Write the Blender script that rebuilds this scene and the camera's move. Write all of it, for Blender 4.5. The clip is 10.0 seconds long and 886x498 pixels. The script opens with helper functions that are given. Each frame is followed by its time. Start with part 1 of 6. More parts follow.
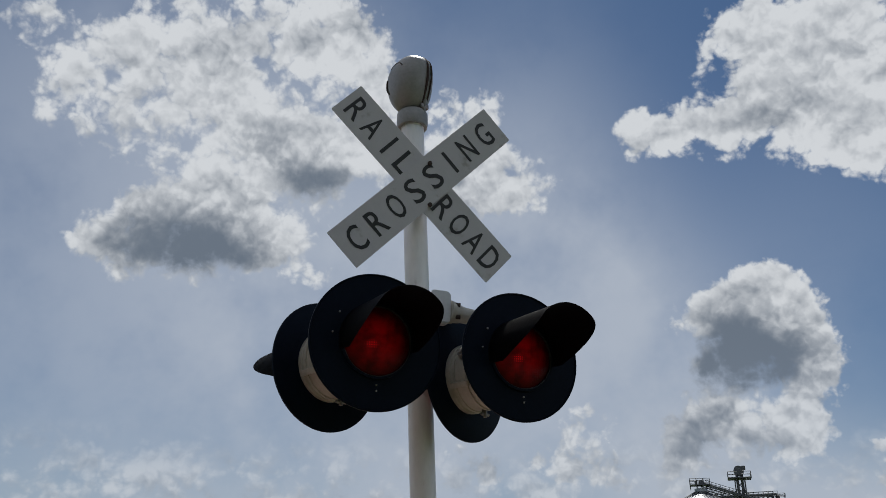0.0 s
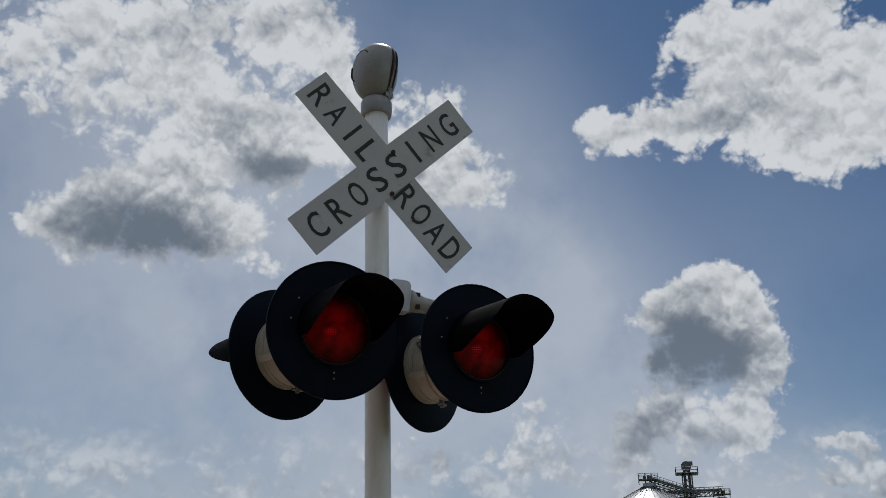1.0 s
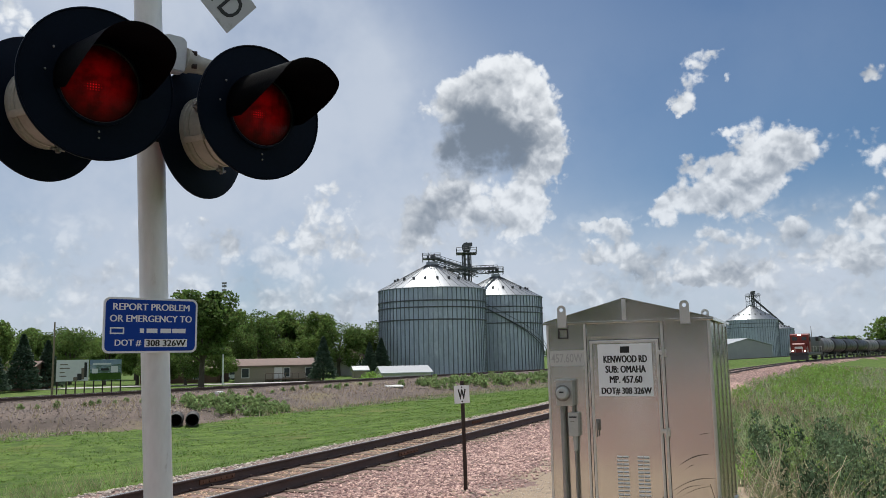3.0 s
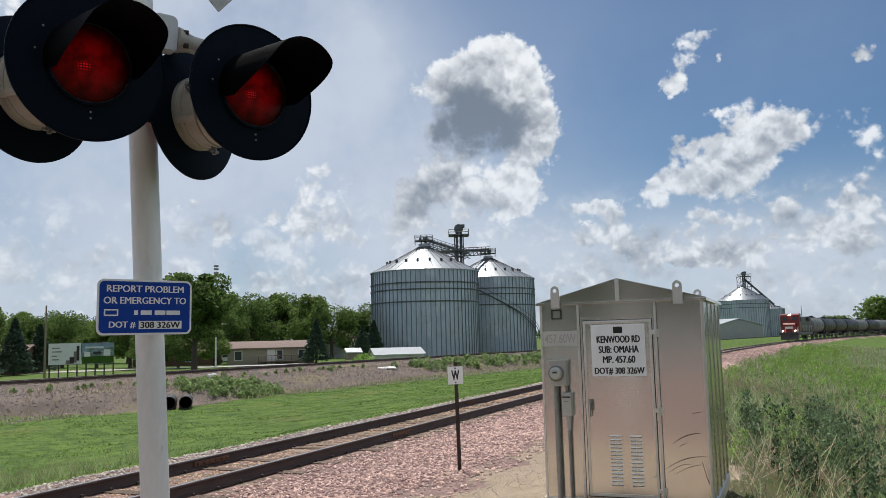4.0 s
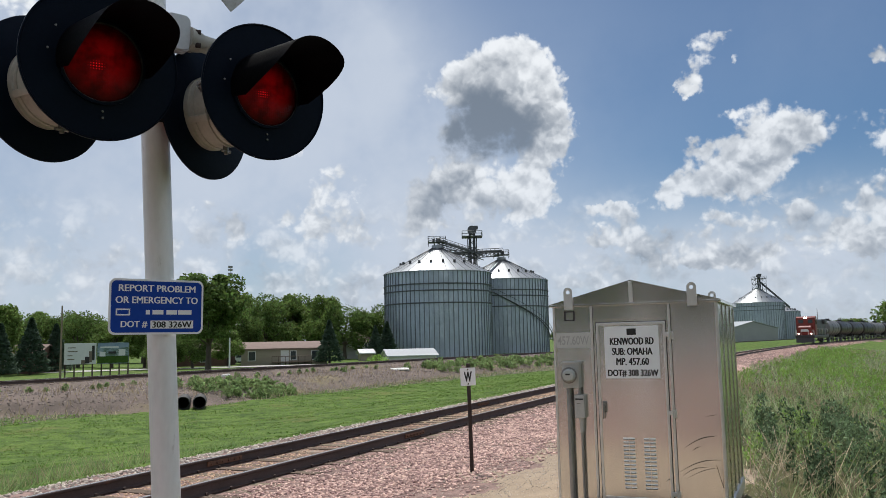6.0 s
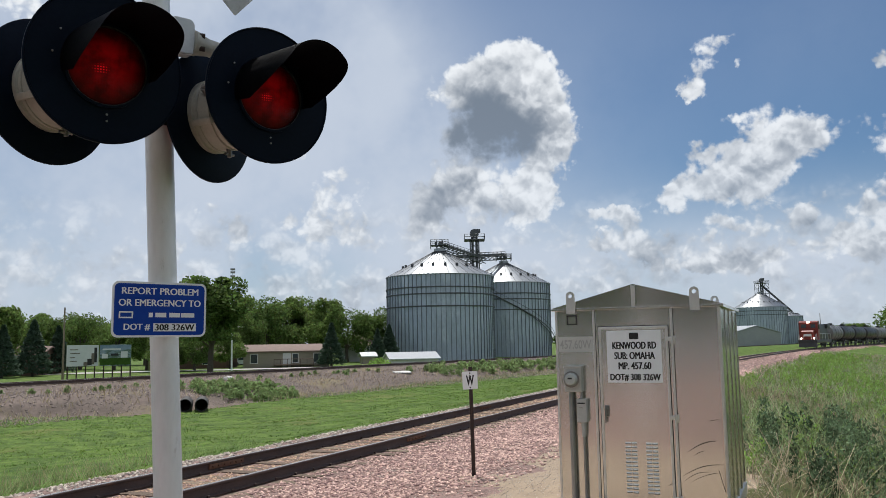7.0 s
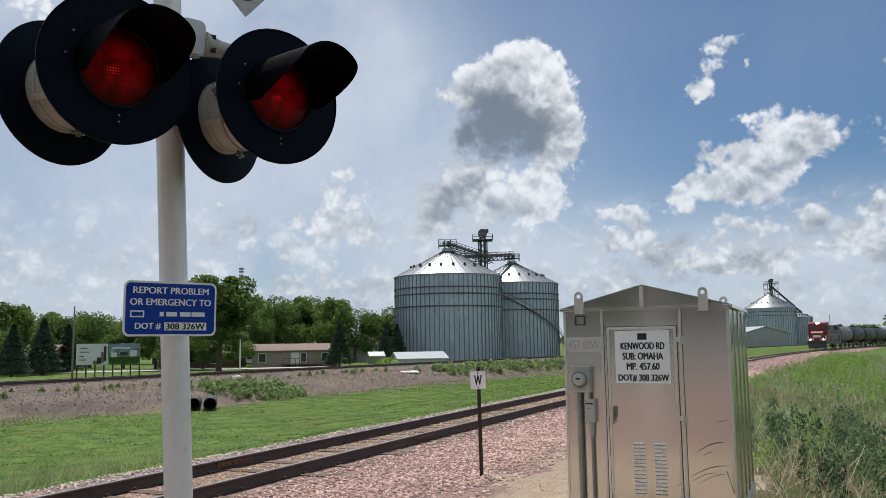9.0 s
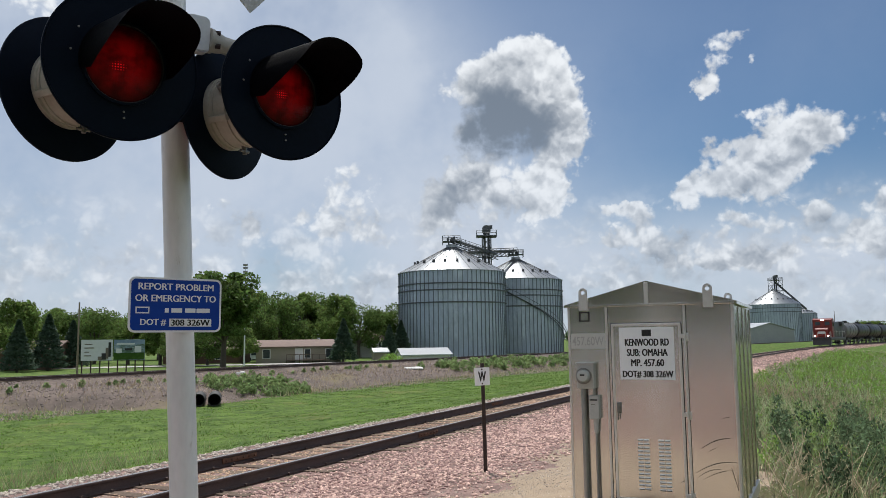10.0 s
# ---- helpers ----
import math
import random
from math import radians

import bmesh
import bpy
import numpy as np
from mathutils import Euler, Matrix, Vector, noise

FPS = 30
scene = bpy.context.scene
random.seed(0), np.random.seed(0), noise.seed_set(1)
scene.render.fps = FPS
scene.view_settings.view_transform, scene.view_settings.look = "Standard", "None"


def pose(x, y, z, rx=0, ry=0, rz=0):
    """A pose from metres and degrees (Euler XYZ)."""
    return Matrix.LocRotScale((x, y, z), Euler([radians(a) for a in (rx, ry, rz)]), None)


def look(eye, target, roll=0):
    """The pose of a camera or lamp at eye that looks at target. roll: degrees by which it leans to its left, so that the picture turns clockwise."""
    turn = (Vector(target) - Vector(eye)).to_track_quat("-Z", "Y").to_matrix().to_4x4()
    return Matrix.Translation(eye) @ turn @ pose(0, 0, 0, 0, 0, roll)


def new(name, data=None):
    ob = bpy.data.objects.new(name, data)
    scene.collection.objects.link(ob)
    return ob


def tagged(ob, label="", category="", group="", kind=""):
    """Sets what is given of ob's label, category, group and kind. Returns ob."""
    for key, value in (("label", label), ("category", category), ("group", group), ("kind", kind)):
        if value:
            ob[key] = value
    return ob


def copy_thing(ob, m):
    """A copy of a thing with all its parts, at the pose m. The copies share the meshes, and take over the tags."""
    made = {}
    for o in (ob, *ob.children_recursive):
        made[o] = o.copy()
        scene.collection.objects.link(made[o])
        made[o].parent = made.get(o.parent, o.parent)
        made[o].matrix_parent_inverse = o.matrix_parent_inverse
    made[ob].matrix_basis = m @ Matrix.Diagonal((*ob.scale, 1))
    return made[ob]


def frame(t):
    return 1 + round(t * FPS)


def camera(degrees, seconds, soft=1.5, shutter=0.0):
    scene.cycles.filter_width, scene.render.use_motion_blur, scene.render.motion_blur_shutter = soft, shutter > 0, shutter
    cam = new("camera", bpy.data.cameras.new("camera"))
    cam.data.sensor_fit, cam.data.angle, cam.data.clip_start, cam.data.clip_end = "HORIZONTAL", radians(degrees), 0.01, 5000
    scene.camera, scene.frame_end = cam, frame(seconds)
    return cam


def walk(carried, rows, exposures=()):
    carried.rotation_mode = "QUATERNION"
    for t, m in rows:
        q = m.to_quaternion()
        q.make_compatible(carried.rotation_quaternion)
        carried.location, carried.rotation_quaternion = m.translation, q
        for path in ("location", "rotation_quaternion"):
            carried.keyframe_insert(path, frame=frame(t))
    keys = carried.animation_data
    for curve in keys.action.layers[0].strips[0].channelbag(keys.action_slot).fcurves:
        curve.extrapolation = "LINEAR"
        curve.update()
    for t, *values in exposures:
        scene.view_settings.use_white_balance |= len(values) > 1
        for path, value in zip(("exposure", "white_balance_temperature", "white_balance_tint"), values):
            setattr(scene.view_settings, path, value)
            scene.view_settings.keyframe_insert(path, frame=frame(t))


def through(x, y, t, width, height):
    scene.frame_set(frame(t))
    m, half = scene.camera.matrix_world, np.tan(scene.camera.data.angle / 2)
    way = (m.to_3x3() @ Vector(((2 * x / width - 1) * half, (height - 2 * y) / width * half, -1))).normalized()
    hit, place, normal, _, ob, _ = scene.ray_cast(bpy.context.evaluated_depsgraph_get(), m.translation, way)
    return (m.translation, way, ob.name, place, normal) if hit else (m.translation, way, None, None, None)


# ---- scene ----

# camera: lens, path (seconds, place, pitch, roll, yaw) and the exposure of the clip's own camera
EYE_ROWS = [
    (0.0, -0.019, -0.068, 1.974, 23.297, -0.300, 17.843),
    (0.5, -0.035, -0.058, 1.968, 23.186, -0.135, 15.468),
    (1.0, -0.035, -0.062, 1.963, 22.806, -0.545, 14.550),
    (1.5, -0.023, -0.033, 1.945, 17.743, -0.182, 10.504),
    (2.0, 0.003, -0.005, 1.909, 10.559, 0.402, 3.939),
    (2.5, 0.010, -0.012, 1.906, 8.398, 0.748, 1.132),
    (4.0, -0.007, -0.001, 1.898, 6.310, 1.447, -0.322),
    (4.5, 0.000, 0.000, 1.900, 6.050, 1.600, -0.000),
    (5.0, 0.001, 0.006, 1.902, 6.037, 1.561, 0.251),
    (5.5, -0.000, 0.020, 1.895, 6.223, 1.371, 0.457),
    (7.0, -0.002, 0.017, 1.898, 6.659, 0.990, 0.738),
    (7.5, -0.004, 0.013, 1.899, 6.737, 0.910, 0.842),
    (8.0, -0.005, 0.006, 1.899, 6.759, 0.828, 0.958),
    (8.5, -0.005, 0.005, 1.898, 6.728, 0.810, 1.109),
    (9.0, -0.005, 0.001, 1.898, 6.660, 0.802, 1.288),
    (9.5, -0.006, -0.006, 1.898, 6.542, 0.809, 1.448),
    (10.0, -0.009, 0.003, 1.899, 6.395, 0.762, 1.559)
]
cam = camera(57.18, 10.0, soft=0.6)
walk(cam, [(t, pose(x, y, z, 90 + pitch, roll, yaw)) for t, x, y, z, pitch, roll, yaw in EYE_ROWS],
     exposures=[(0.0, -0.45), (1.1, -0.5), (1.6, -0.55), (2.0, -0.14), (2.6, -0.05), (4.0, 0.0), (10.0, 0.0)])

# ---- sky with clouds, and the sun high ahead of the camera ----
SUN_AZ, SUN_EL = -12.0, 63.0


class Tree:
    """Short-hand for wiring nodes."""

    def __init__(self, tree):
        self.t = tree
        tree.nodes.clear()

    def node(self, kind, ins=(), **props):
        n = self.t.nodes.new(kind)
        for k, v in props.items():
            setattr(n, k, v)
        for key, v in (ins.items() if isinstance(ins, dict) else enumerate(ins)):
            if v is None:
                continue
            if isinstance(v, bpy.types.NodeSocket):
                self.t.links.new(v, n.inputs[key])
            else:
                n.inputs[key].default_value = v
        return n

    def math(self, op, *ins):
        return self.node("ShaderNodeMath", ins, operation=op).outputs[0]

    def vec(self, op, *ins):
        n = self.node("ShaderNodeVectorMath", ins, operation=op)
        return n.outputs["Value"] if op in ("DOT_PRODUCT", "LENGTH") else n.outputs[0]

    def step(self, v, lo, hi, a=0.0, b=1.0):
        return self.node("ShaderNodeMapRange", {"Value": v, "From Min": lo, "From Max": hi, "To Min": a, "To Max": b},
                         interpolation_type="SMOOTHSTEP").outputs[0]

    def noise(self, vec, scale, detail=4.0, rough=0.55, lac=2.0):
        return self.node("ShaderNodeTexNoise", {"Vector": vec, "Scale": scale, "Detail": detail, "Roughness": rough, "Lacunarity": lac})

    def mix(self, f, a, b, blend="MIX"):
        n = self.t.nodes.new("ShaderNodeMix")
        n.data_type, n.blend_type = "RGBA", blend
        for i, v in ((0, f), (6, a), (7, b)):
            if isinstance(v, bpy.types.NodeSocket):
                self.t.links.new(v, n.inputs[i])
            else:
                n.inputs[i].default_value = v
        return n.outputs[2]


def rgb(r, g, b):
    return (r, g, b, 1.0)


# clouds as heaps of puffs: azimuth, elevation, half-width, half-height (degrees), weight
cloud_high_left = [(-41.8, 35.9, 5.8, 2.2, 0.8), (-46.5, 31.6, 2.9, 2.1, 0.55), (-35.9, 34.8, 2.7, 2.6, 0.6), (-39.0, 32.4, 5.7, 2.6, 0.6), (-43.3, 29.0, 5.0, 2.2, 0.45), (-33.3, 31.8, 5.4, 3.1, 0.4), (-49.7, 33.2, 3.7, 2.1, 0.35)]
cloud_high_mid = [(-30.9, 38.5, 4.3, 1.9, 0.8), (-25.6, 37.9, 3.4, 1.7, 0.8), (-28.7, 35.7, 2.4, 1.5, 0.6), (-24.4, 35.3, 2.1, 1.6, 0.6)]
cloud_behind_sign = [(-27.6, 28.5, 3.6, 2.4, 0.9), (-25.1, 30.6, 3.7, 2.4, 0.8), (-15.9, 32.6, 2.6, 1.8, 0.8), (-13.7, 28.5, 2.7, 2.4, 0.8), (-17.7, 28.1, 3.6, 2.8, 0.9), (-12.9, 26.5, 2.2, 1.2, 0.6), (-30.9, 30.2, 2.7, 2.3, 0.6), (-22.5, 33.9, 2.8, 2.0, 0.5), (-10.2, 27.5, 1.3, 1.2, 0.3)]
cloud_grey_left = [(-37.8, 22.4, 5.7, 2.6, 1.0), (-35.0, 25.8, 3.0, 1.9, 0.8), (-39.6, 24.4, 2.5, 1.5, 0.7), (-32.2, 23.0, 3.4, 1.9, 0.6), (-34.0, 27.9, 4.8, 2.3, 0.5), (-41.9, 22.1, 3.2, 1.8, 0.5), (-27.6, 22.6, 3.0, 2.0, 0.4)]
cloud_high_right = [(6.2, 36.1, 3.1, 2.5, 0.8), (10.5, 34.7, 5.2, 3.2, 0.9), (13.6, 31.8, 4.5, 3.8, 0.9), (8.8, 30.4, 5.0, 2.5, 0.9), (1.4, 30.4, 3.9, 1.7, 0.9), (-2.1, 30.0, 2.2, 1.7, 0.7), (13.4, 27.6, 2.8, 2.1, 0.8), (17.9, 29.1, 4.2, 4.0, 0.8)]
cloud_over_bins = [(4.1, 19.8, 3.1, 1.6, 0.9), (1.2, 18.2, 2.5, 1.8, 0.9), (6.7, 17.6, 2.0, 2.1, 0.9), (3.6, 16.0, 4.3, 2.4, 0.9), (3.6, 14.0, 3.2, 1.5, 0.85), (7.9, 15.4, 1.0, 1.8, 0.6)]
cloud_low_bins = [(1.0, 11.2, 2.0, 1.4, 0.8), (-1.1, 9.7, 2.0, 2.0, 0.8), (2.9, 9.6, 2.4, 1.8, 0.8), (5.8, 10.1, 2.0, 1.6, 0.75), (6.4, 12.0, 1.3, 1.4, 0.65), (7.3, 13.6, 1.1, 1.3, 0.6), (-1.7, 8.1, 1.6, 1.2, 0.6)]
cloud_wisp = [(19.6, 19.8, 1.1, 0.4, 0.6), (18.2, 19.2, 0.9, 1.0, 0.66), (17.2, 17.9, 1.0, 1.0, 0.7), (16.9, 16.6, 0.6, 0.7, 0.58), (19.3, 15.0, 1.2, 0.4, 0.45), (8.9, 12.6, 0.4, 0.5, 0.5), (9.3, 13.5, 0.4, 0.2, 0.4), (20.0, 17.6, 0.4, 0.35, 0.4), (29.1, 17.2, 1.4, 0.7, 0.6)]
cloud_right = [(21.6, 14.3, 1.7, 1.5, 0.8), (24.0, 13.1, 1.9, 1.1, 0.8), (17.5, 12.7, 1.6, 0.8, 0.8), (20.0, 11.2, 2.3, 1.5, 0.8), (17.4, 9.9, 2.7, 1.3, 0.8), (14.3, 9.4, 1.6, 0.8, 0.6), (22.2, 11.7, 2.3, 1.8, 0.7), (28.6, 12.3, 1.4, 2.1, 0.7)]
cloud_low_right = [(11.9, 7.6, 1.8, 1.0, 0.75), (9.8, 8.2, 1.4, 0.5, 0.5), (10.3, 6.2, 1.8, 0.8, 0.5), (16.9, 5.4, 1.9, 0.7, 0.5), (18.2, 7.6, 1.7, 0.7, 0.42), (24.5, 8.1, 1.1, 0.6, 0.5), (21.5, 5.6, 2.1, 0.7, 0.42), (27.4, 6.0, 1.8, 0.7, 0.45), (14.5, 6.3, 3.1, 1.1, 0.6), (8.8, 5.8, 2.0, 0.7, 0.5), (22.6, 7.6, 2.0, 1.1, 0.7), (28.2, 8.0, 2.1, 1.5, 0.7), (19.6, 5.4, 3.0, 0.8, 0.4), (25.1, 5.2, 3.3, 0.9, 0.55), (29.9, 5.2, 2.8, 1.4, 0.4), (18.0, 7.6, 1.9, 0.8, 0.4), (26.2, 6.6, 1.8, 0.6, 0.45)]
cloud_low_left = [(-8.7, 10.6, 2.8, 1.2, 0.4), (-16.7, 8.6, 2.3, 1.1, 0.4), (-22.8, 7.7, 3.0, 1.1, 0.4), (-9.5, 8.4, 2.2, 1.6, 0.6), (-6.8, 7.0, 2.4, 1.2, 0.55), (-14.1, 7.6, 2.1, 1.4, 0.55), (-10.6, 12.5, 2.4, 1.6, 0.5), (-26.0, 5.3, 2.5, 0.8, 0.5), (-19.3, 6.7, 2.3, 1.1, 0.45)]
grey_high = [(-37.2, 22.3, 5.4, 2.7, 1.6), (-27.7, 27.8, 3.4, 2.2, 1.3), (-17.7, 27.3, 2.7, 2.0, 0.5), (-44.9, 34.9, 1.7, 1.4, 0.35), (-42.0, 28.9, 3.4, 1.8, 0.6), (-34.0, 30.6, 4.0, 2.0, 0.55), (-29.8, 37.1, 2.2, 1.3, 0.4), (-38.9, 34.3, 3.0, 1.5, 0.45), (9.0, 31.8, 3.0, 1.4, 0.25), (13.4, 30.8, 2.4, 2.4, 0.25)]
grey_low = [(19.0, 6.8, 1.9, 0.5, 0.5), (23.5, 6.6, 1.8, 0.4, 0.5), (13.0, 6.6, 2.0, 0.4, 0.4), (21.4, 11.2, 1.7, 0.5, 0.35), (24.8, 5.6, 1.8, 0.4, 0.5), (2.8, 15.0, 4.0, 2.7, 1.8), (3.9, 13.7, 2.0, 0.8, 0.4), (-0.9, 9.4, 2.4, 1.6, 0.7), (3.7, 9.4, 2.0, 0.9, 0.25), (-12.2, 11.7, 2.0, 1.0, 0.5), (2.5, 8.8, 2.4, 0.8, 0.3), (25.4, 4.1, 2.9, 0.7, 0.4), (-7.2, 6.2, 2.4, 0.8, 0.4), (-17.4, 6.3, 2.7, 0.8, 0.35)]
# thin high veil: broad soft patches
veil_patches = [(-20, 15, 18, 11, 1.0), (-10, 14, 9, 8, 0.9), (-11, 27, 8, 10, 0.45), (-32, 32, 13, 10, 0.5), (-8, 8, 16, 8, 0.5), (10, 2, 60, 4.5, 0.7), (-50, 20, 18, 25, 0.45), (9, 24, 6, 8, 0.1), (25, 20, 12, 6, 0.14), (21, 5.0, 17, 4.0, 0.5)]

world = bpy.data.worlds.new("sky")
scene.world = world
world.use_nodes = True
W = Tree(world.node_tree)
ray_dir = W.node("ShaderNodeTexCoord").outputs["Generated"]
xyz = W.node("ShaderNodeSeparateXYZ", [ray_dir])
az = W.math("MULTIPLY", W.math("ARCTAN2", xyz.outputs[0], xyz.outputs[1]), 57.2958)
el = W.math("MULTIPLY", W.math("ARCSINE", xyz.outputs[2]), 57.2958)
flat = W.node("ShaderNodeCombineXYZ", [az, el]).outputs[0]
# billowing: the puffs' coordinates are pushed about by turbulence
warp = W.noise(ray_dir, 14.0, 5.0, 0.58).outputs["Color"]
bent = W.vec("ADD", flat, W.vec("MULTIPLY", W.vec("SUBTRACT", warp, (0.5, 0.5, 0.5)), (5.0, 4.6, 0.0)))
gently = W.vec("ADD", flat, W.vec("MULTIPLY", W.vec("SUBTRACT", warp, (0.5, 0.5, 0.5)), (3.0, 2.6, 0.0)))


def heap(puffs, where):
    total = None
    for a, e, ra, re, w in puffs:
        q = W.vec("MULTIPLY_ADD", where, (1 / ra, 1 / re, 0), (-a / ra, -e / re, 0))
        g = W.math("POWER", 0.42, W.vec("DOT_PRODUCT", q, q))
        total = W.math("MULTIPLY_ADD", g, w, 0.0 if total is None else total)
    return total


high = heap(cloud_high_left + cloud_high_mid + cloud_behind_sign + cloud_grey_left + cloud_high_right, bent)
low = heap(cloud_over_bins + cloud_low_bins + cloud_wisp + cloud_right + cloud_low_right + cloud_low_left, bent)
grey = heap(grey_high + grey_low, gently)
# veil also added overhead and behind, out of view, to brighten shaded faces
veil = W.math("ADD", heap(veil_patches, flat), W.math("ADD", W.step(el, 42.0, 62.0, 0.0, 0.75), W.step(W.math("ABSOLUTE", W.math("SUBTRACT", az, -6.0)), 55.0, 80.0, 0.0, 0.5)))
def billow(where, scale, detail):
    d = W.node("ShaderNodeTexVoronoi", {"Vector": where, "Scale": scale, "Detail": detail, "Roughness": 0.62, "Lacunarity": 2.1}).outputs["Distance"]
    return W.math("SUBTRACT", 1.6, d)


tossed = W.vec("ADD", ray_dir, W.vec("MULTIPLY", W.vec("SUBTRACT", W.noise(ray_dir, 30.0, 3.0, 0.5).outputs["Color"], (0.5, 0.5, 0.5)), (0.03, 0.03, 0.03)))
heads = billow(tossed, 30.0, 2.0)
heads_up = billow(W.vec("ADD", tossed, (0.0, -0.003, 0.009)), 30.0, 2.0)
fine = W.math("ADD", W.math("MULTIPLY", W.noise(ray_dir, 22.0, 8.0, 0.62).outputs[0], 0.72), W.math("MULTIPLY", heads, 0.28))
puff_a = W.noise(ray_dir, 15.0, 5.0, 0.5).outputs[0]
puff_b = W.noise(W.vec("ADD", ray_dir, (0.0, -0.004, 0.016)), 15.0, 5.0, 0.5).outputs[0]
relief = W.math("ADD", W.math("MULTIPLY", W.math("SUBTRACT", puff_a, puff_b), 0.75), W.math("MULTIPLY", W.math("SUBTRACT", heads, heads_up), 0.15))
relief = W.math("MAXIMUM", relief, W.math("MULTIPLY", relief, 0.6))
broad = W.noise(ray_dir, 3.2, 4.0, 0.5).outputs[0]
heaps = W.math("MINIMUM", W.math("ADD", high, low), 1.25)
body = W.math("ADD", heaps, W.math("MULTIPLY", W.math("SUBTRACT", fine, 0.5), W.step(heaps, 0.1, 0.45, 0.5, 1.9)))
# clouds go on past the places above, as broad heaps
past = W.math("MULTIPLY", W.step(W.math("ABSOLUTE", W.math("SUBTRACT", az, -6.0)), 42.0, 55.0), W.step(broad, 0.47, 0.6))
body = W.math("ADD", body, past)
# small pale heaps crowd the sky low over the horizon
scraps = W.math("MULTIPLY", W.step(W.math("ADD", W.math("MULTIPLY", W.noise(W.vec("MULTIPLY", ray_dir, (1, 1, 2.0)), 11.0, 6.0, 0.6).outputs[0], 0.75), W.math("MULTIPLY", heads, 0.25)), 0.42, 0.68), W.step(el, 11.0, 6.5, 0.0, 0.58))
core = W.step(grey, 0.0, 1.75)
melt = W.math("MULTIPLY_ADD", core, 0.4, 0.80)
cover = W.math("MAXIMUM", W.math("MULTIPLY", W.step(body, 0.42, melt), W.step(el, 6.0, 18.0, 0.8, 1.0)), scraps)
# tops catch the light, cores and bellies are grey
tone = W.math("ADD", W.math("MULTIPLY_ADD", W.math("MULTIPLY", relief, W.math("MULTIPLY_ADD", core, -0.75, 1.0)), 3.4, 0.83), W.math("MULTIPLY", core, -0.74))
tone = W.math("MULTIPLY_ADD", W.math("SUBTRACT", W.noise(ray_dir, 9.0, 6.0, 0.6).outputs[0], 0.5), 0.5, tone)
tone = W.math("ADD", tone, W.math("MULTIPLY", W.math("MAXIMUM", W.math("SUBTRACT", heaps, 0.85), 0.0), -0.3))
tone = W.math("SUBTRACT", tone, W.step(el, 24.0, 8.0, 0.0, 0.22))
tone = W.math("SUBTRACT", tone, W.step(el, 9.0, 3.0, 0.0, 0.14))
lit = W.mix(W.step(tone, 0.0, 1.0), rgb(0.19, 0.235, 0.30), rgb(0.86, 0.895, 0.935))
veil_f = W.math("MULTIPLY", W.math("MINIMUM", veil, 0.92), W.step(W.noise(ray_dir, 5.0, 5.0, 0.6).outputs[0], 0.2, 0.62, 0.55, 1.0))
sky = W.node("ShaderNodeTexSky", sky_type="NISHITA", sun_disc=False, sun_elevation=radians(SUN_EL), sun_rotation=radians(SUN_AZ),
             air_density=1.0, dust_density=0.35, ozone_density=1.6)
clear = W.node("ShaderNodeBackground", [W.mix(1.0, sky.outputs[0], rgb(0.70, 0.96, 1.18), "MULTIPLY"), 0.056])
thin = W.node("ShaderNodeBackground", [rgb(0.575, 0.64, 0.745), 1.0])
thick = W.node("ShaderNodeBackground", [lit, 1.0])
a = W.node("ShaderNodeMixShader", [veil_f, clear.outputs[0], thin.outputs[0]])
b = W.node("ShaderNodeMixShader", [cover, a.outputs[0], thick.outputs[0]])
W.node("ShaderNodeOutputWorld", [b.outputs[0]])

sun = new("sun", bpy.data.lights.new("sun", "SUN"))
sun.data.energy, sun.data.angle, sun.data.color = 4.4, radians(0.6), (1.0, 0.96, 0.9)
sa, se = radians(SUN_AZ), radians(SUN_EL)
sun.matrix_world = look((math.sin(sa) * math.cos(se) * 50, math.cos(sa) * math.cos(se) * 50, math.sin(se) * 50), (0, 0, 0))

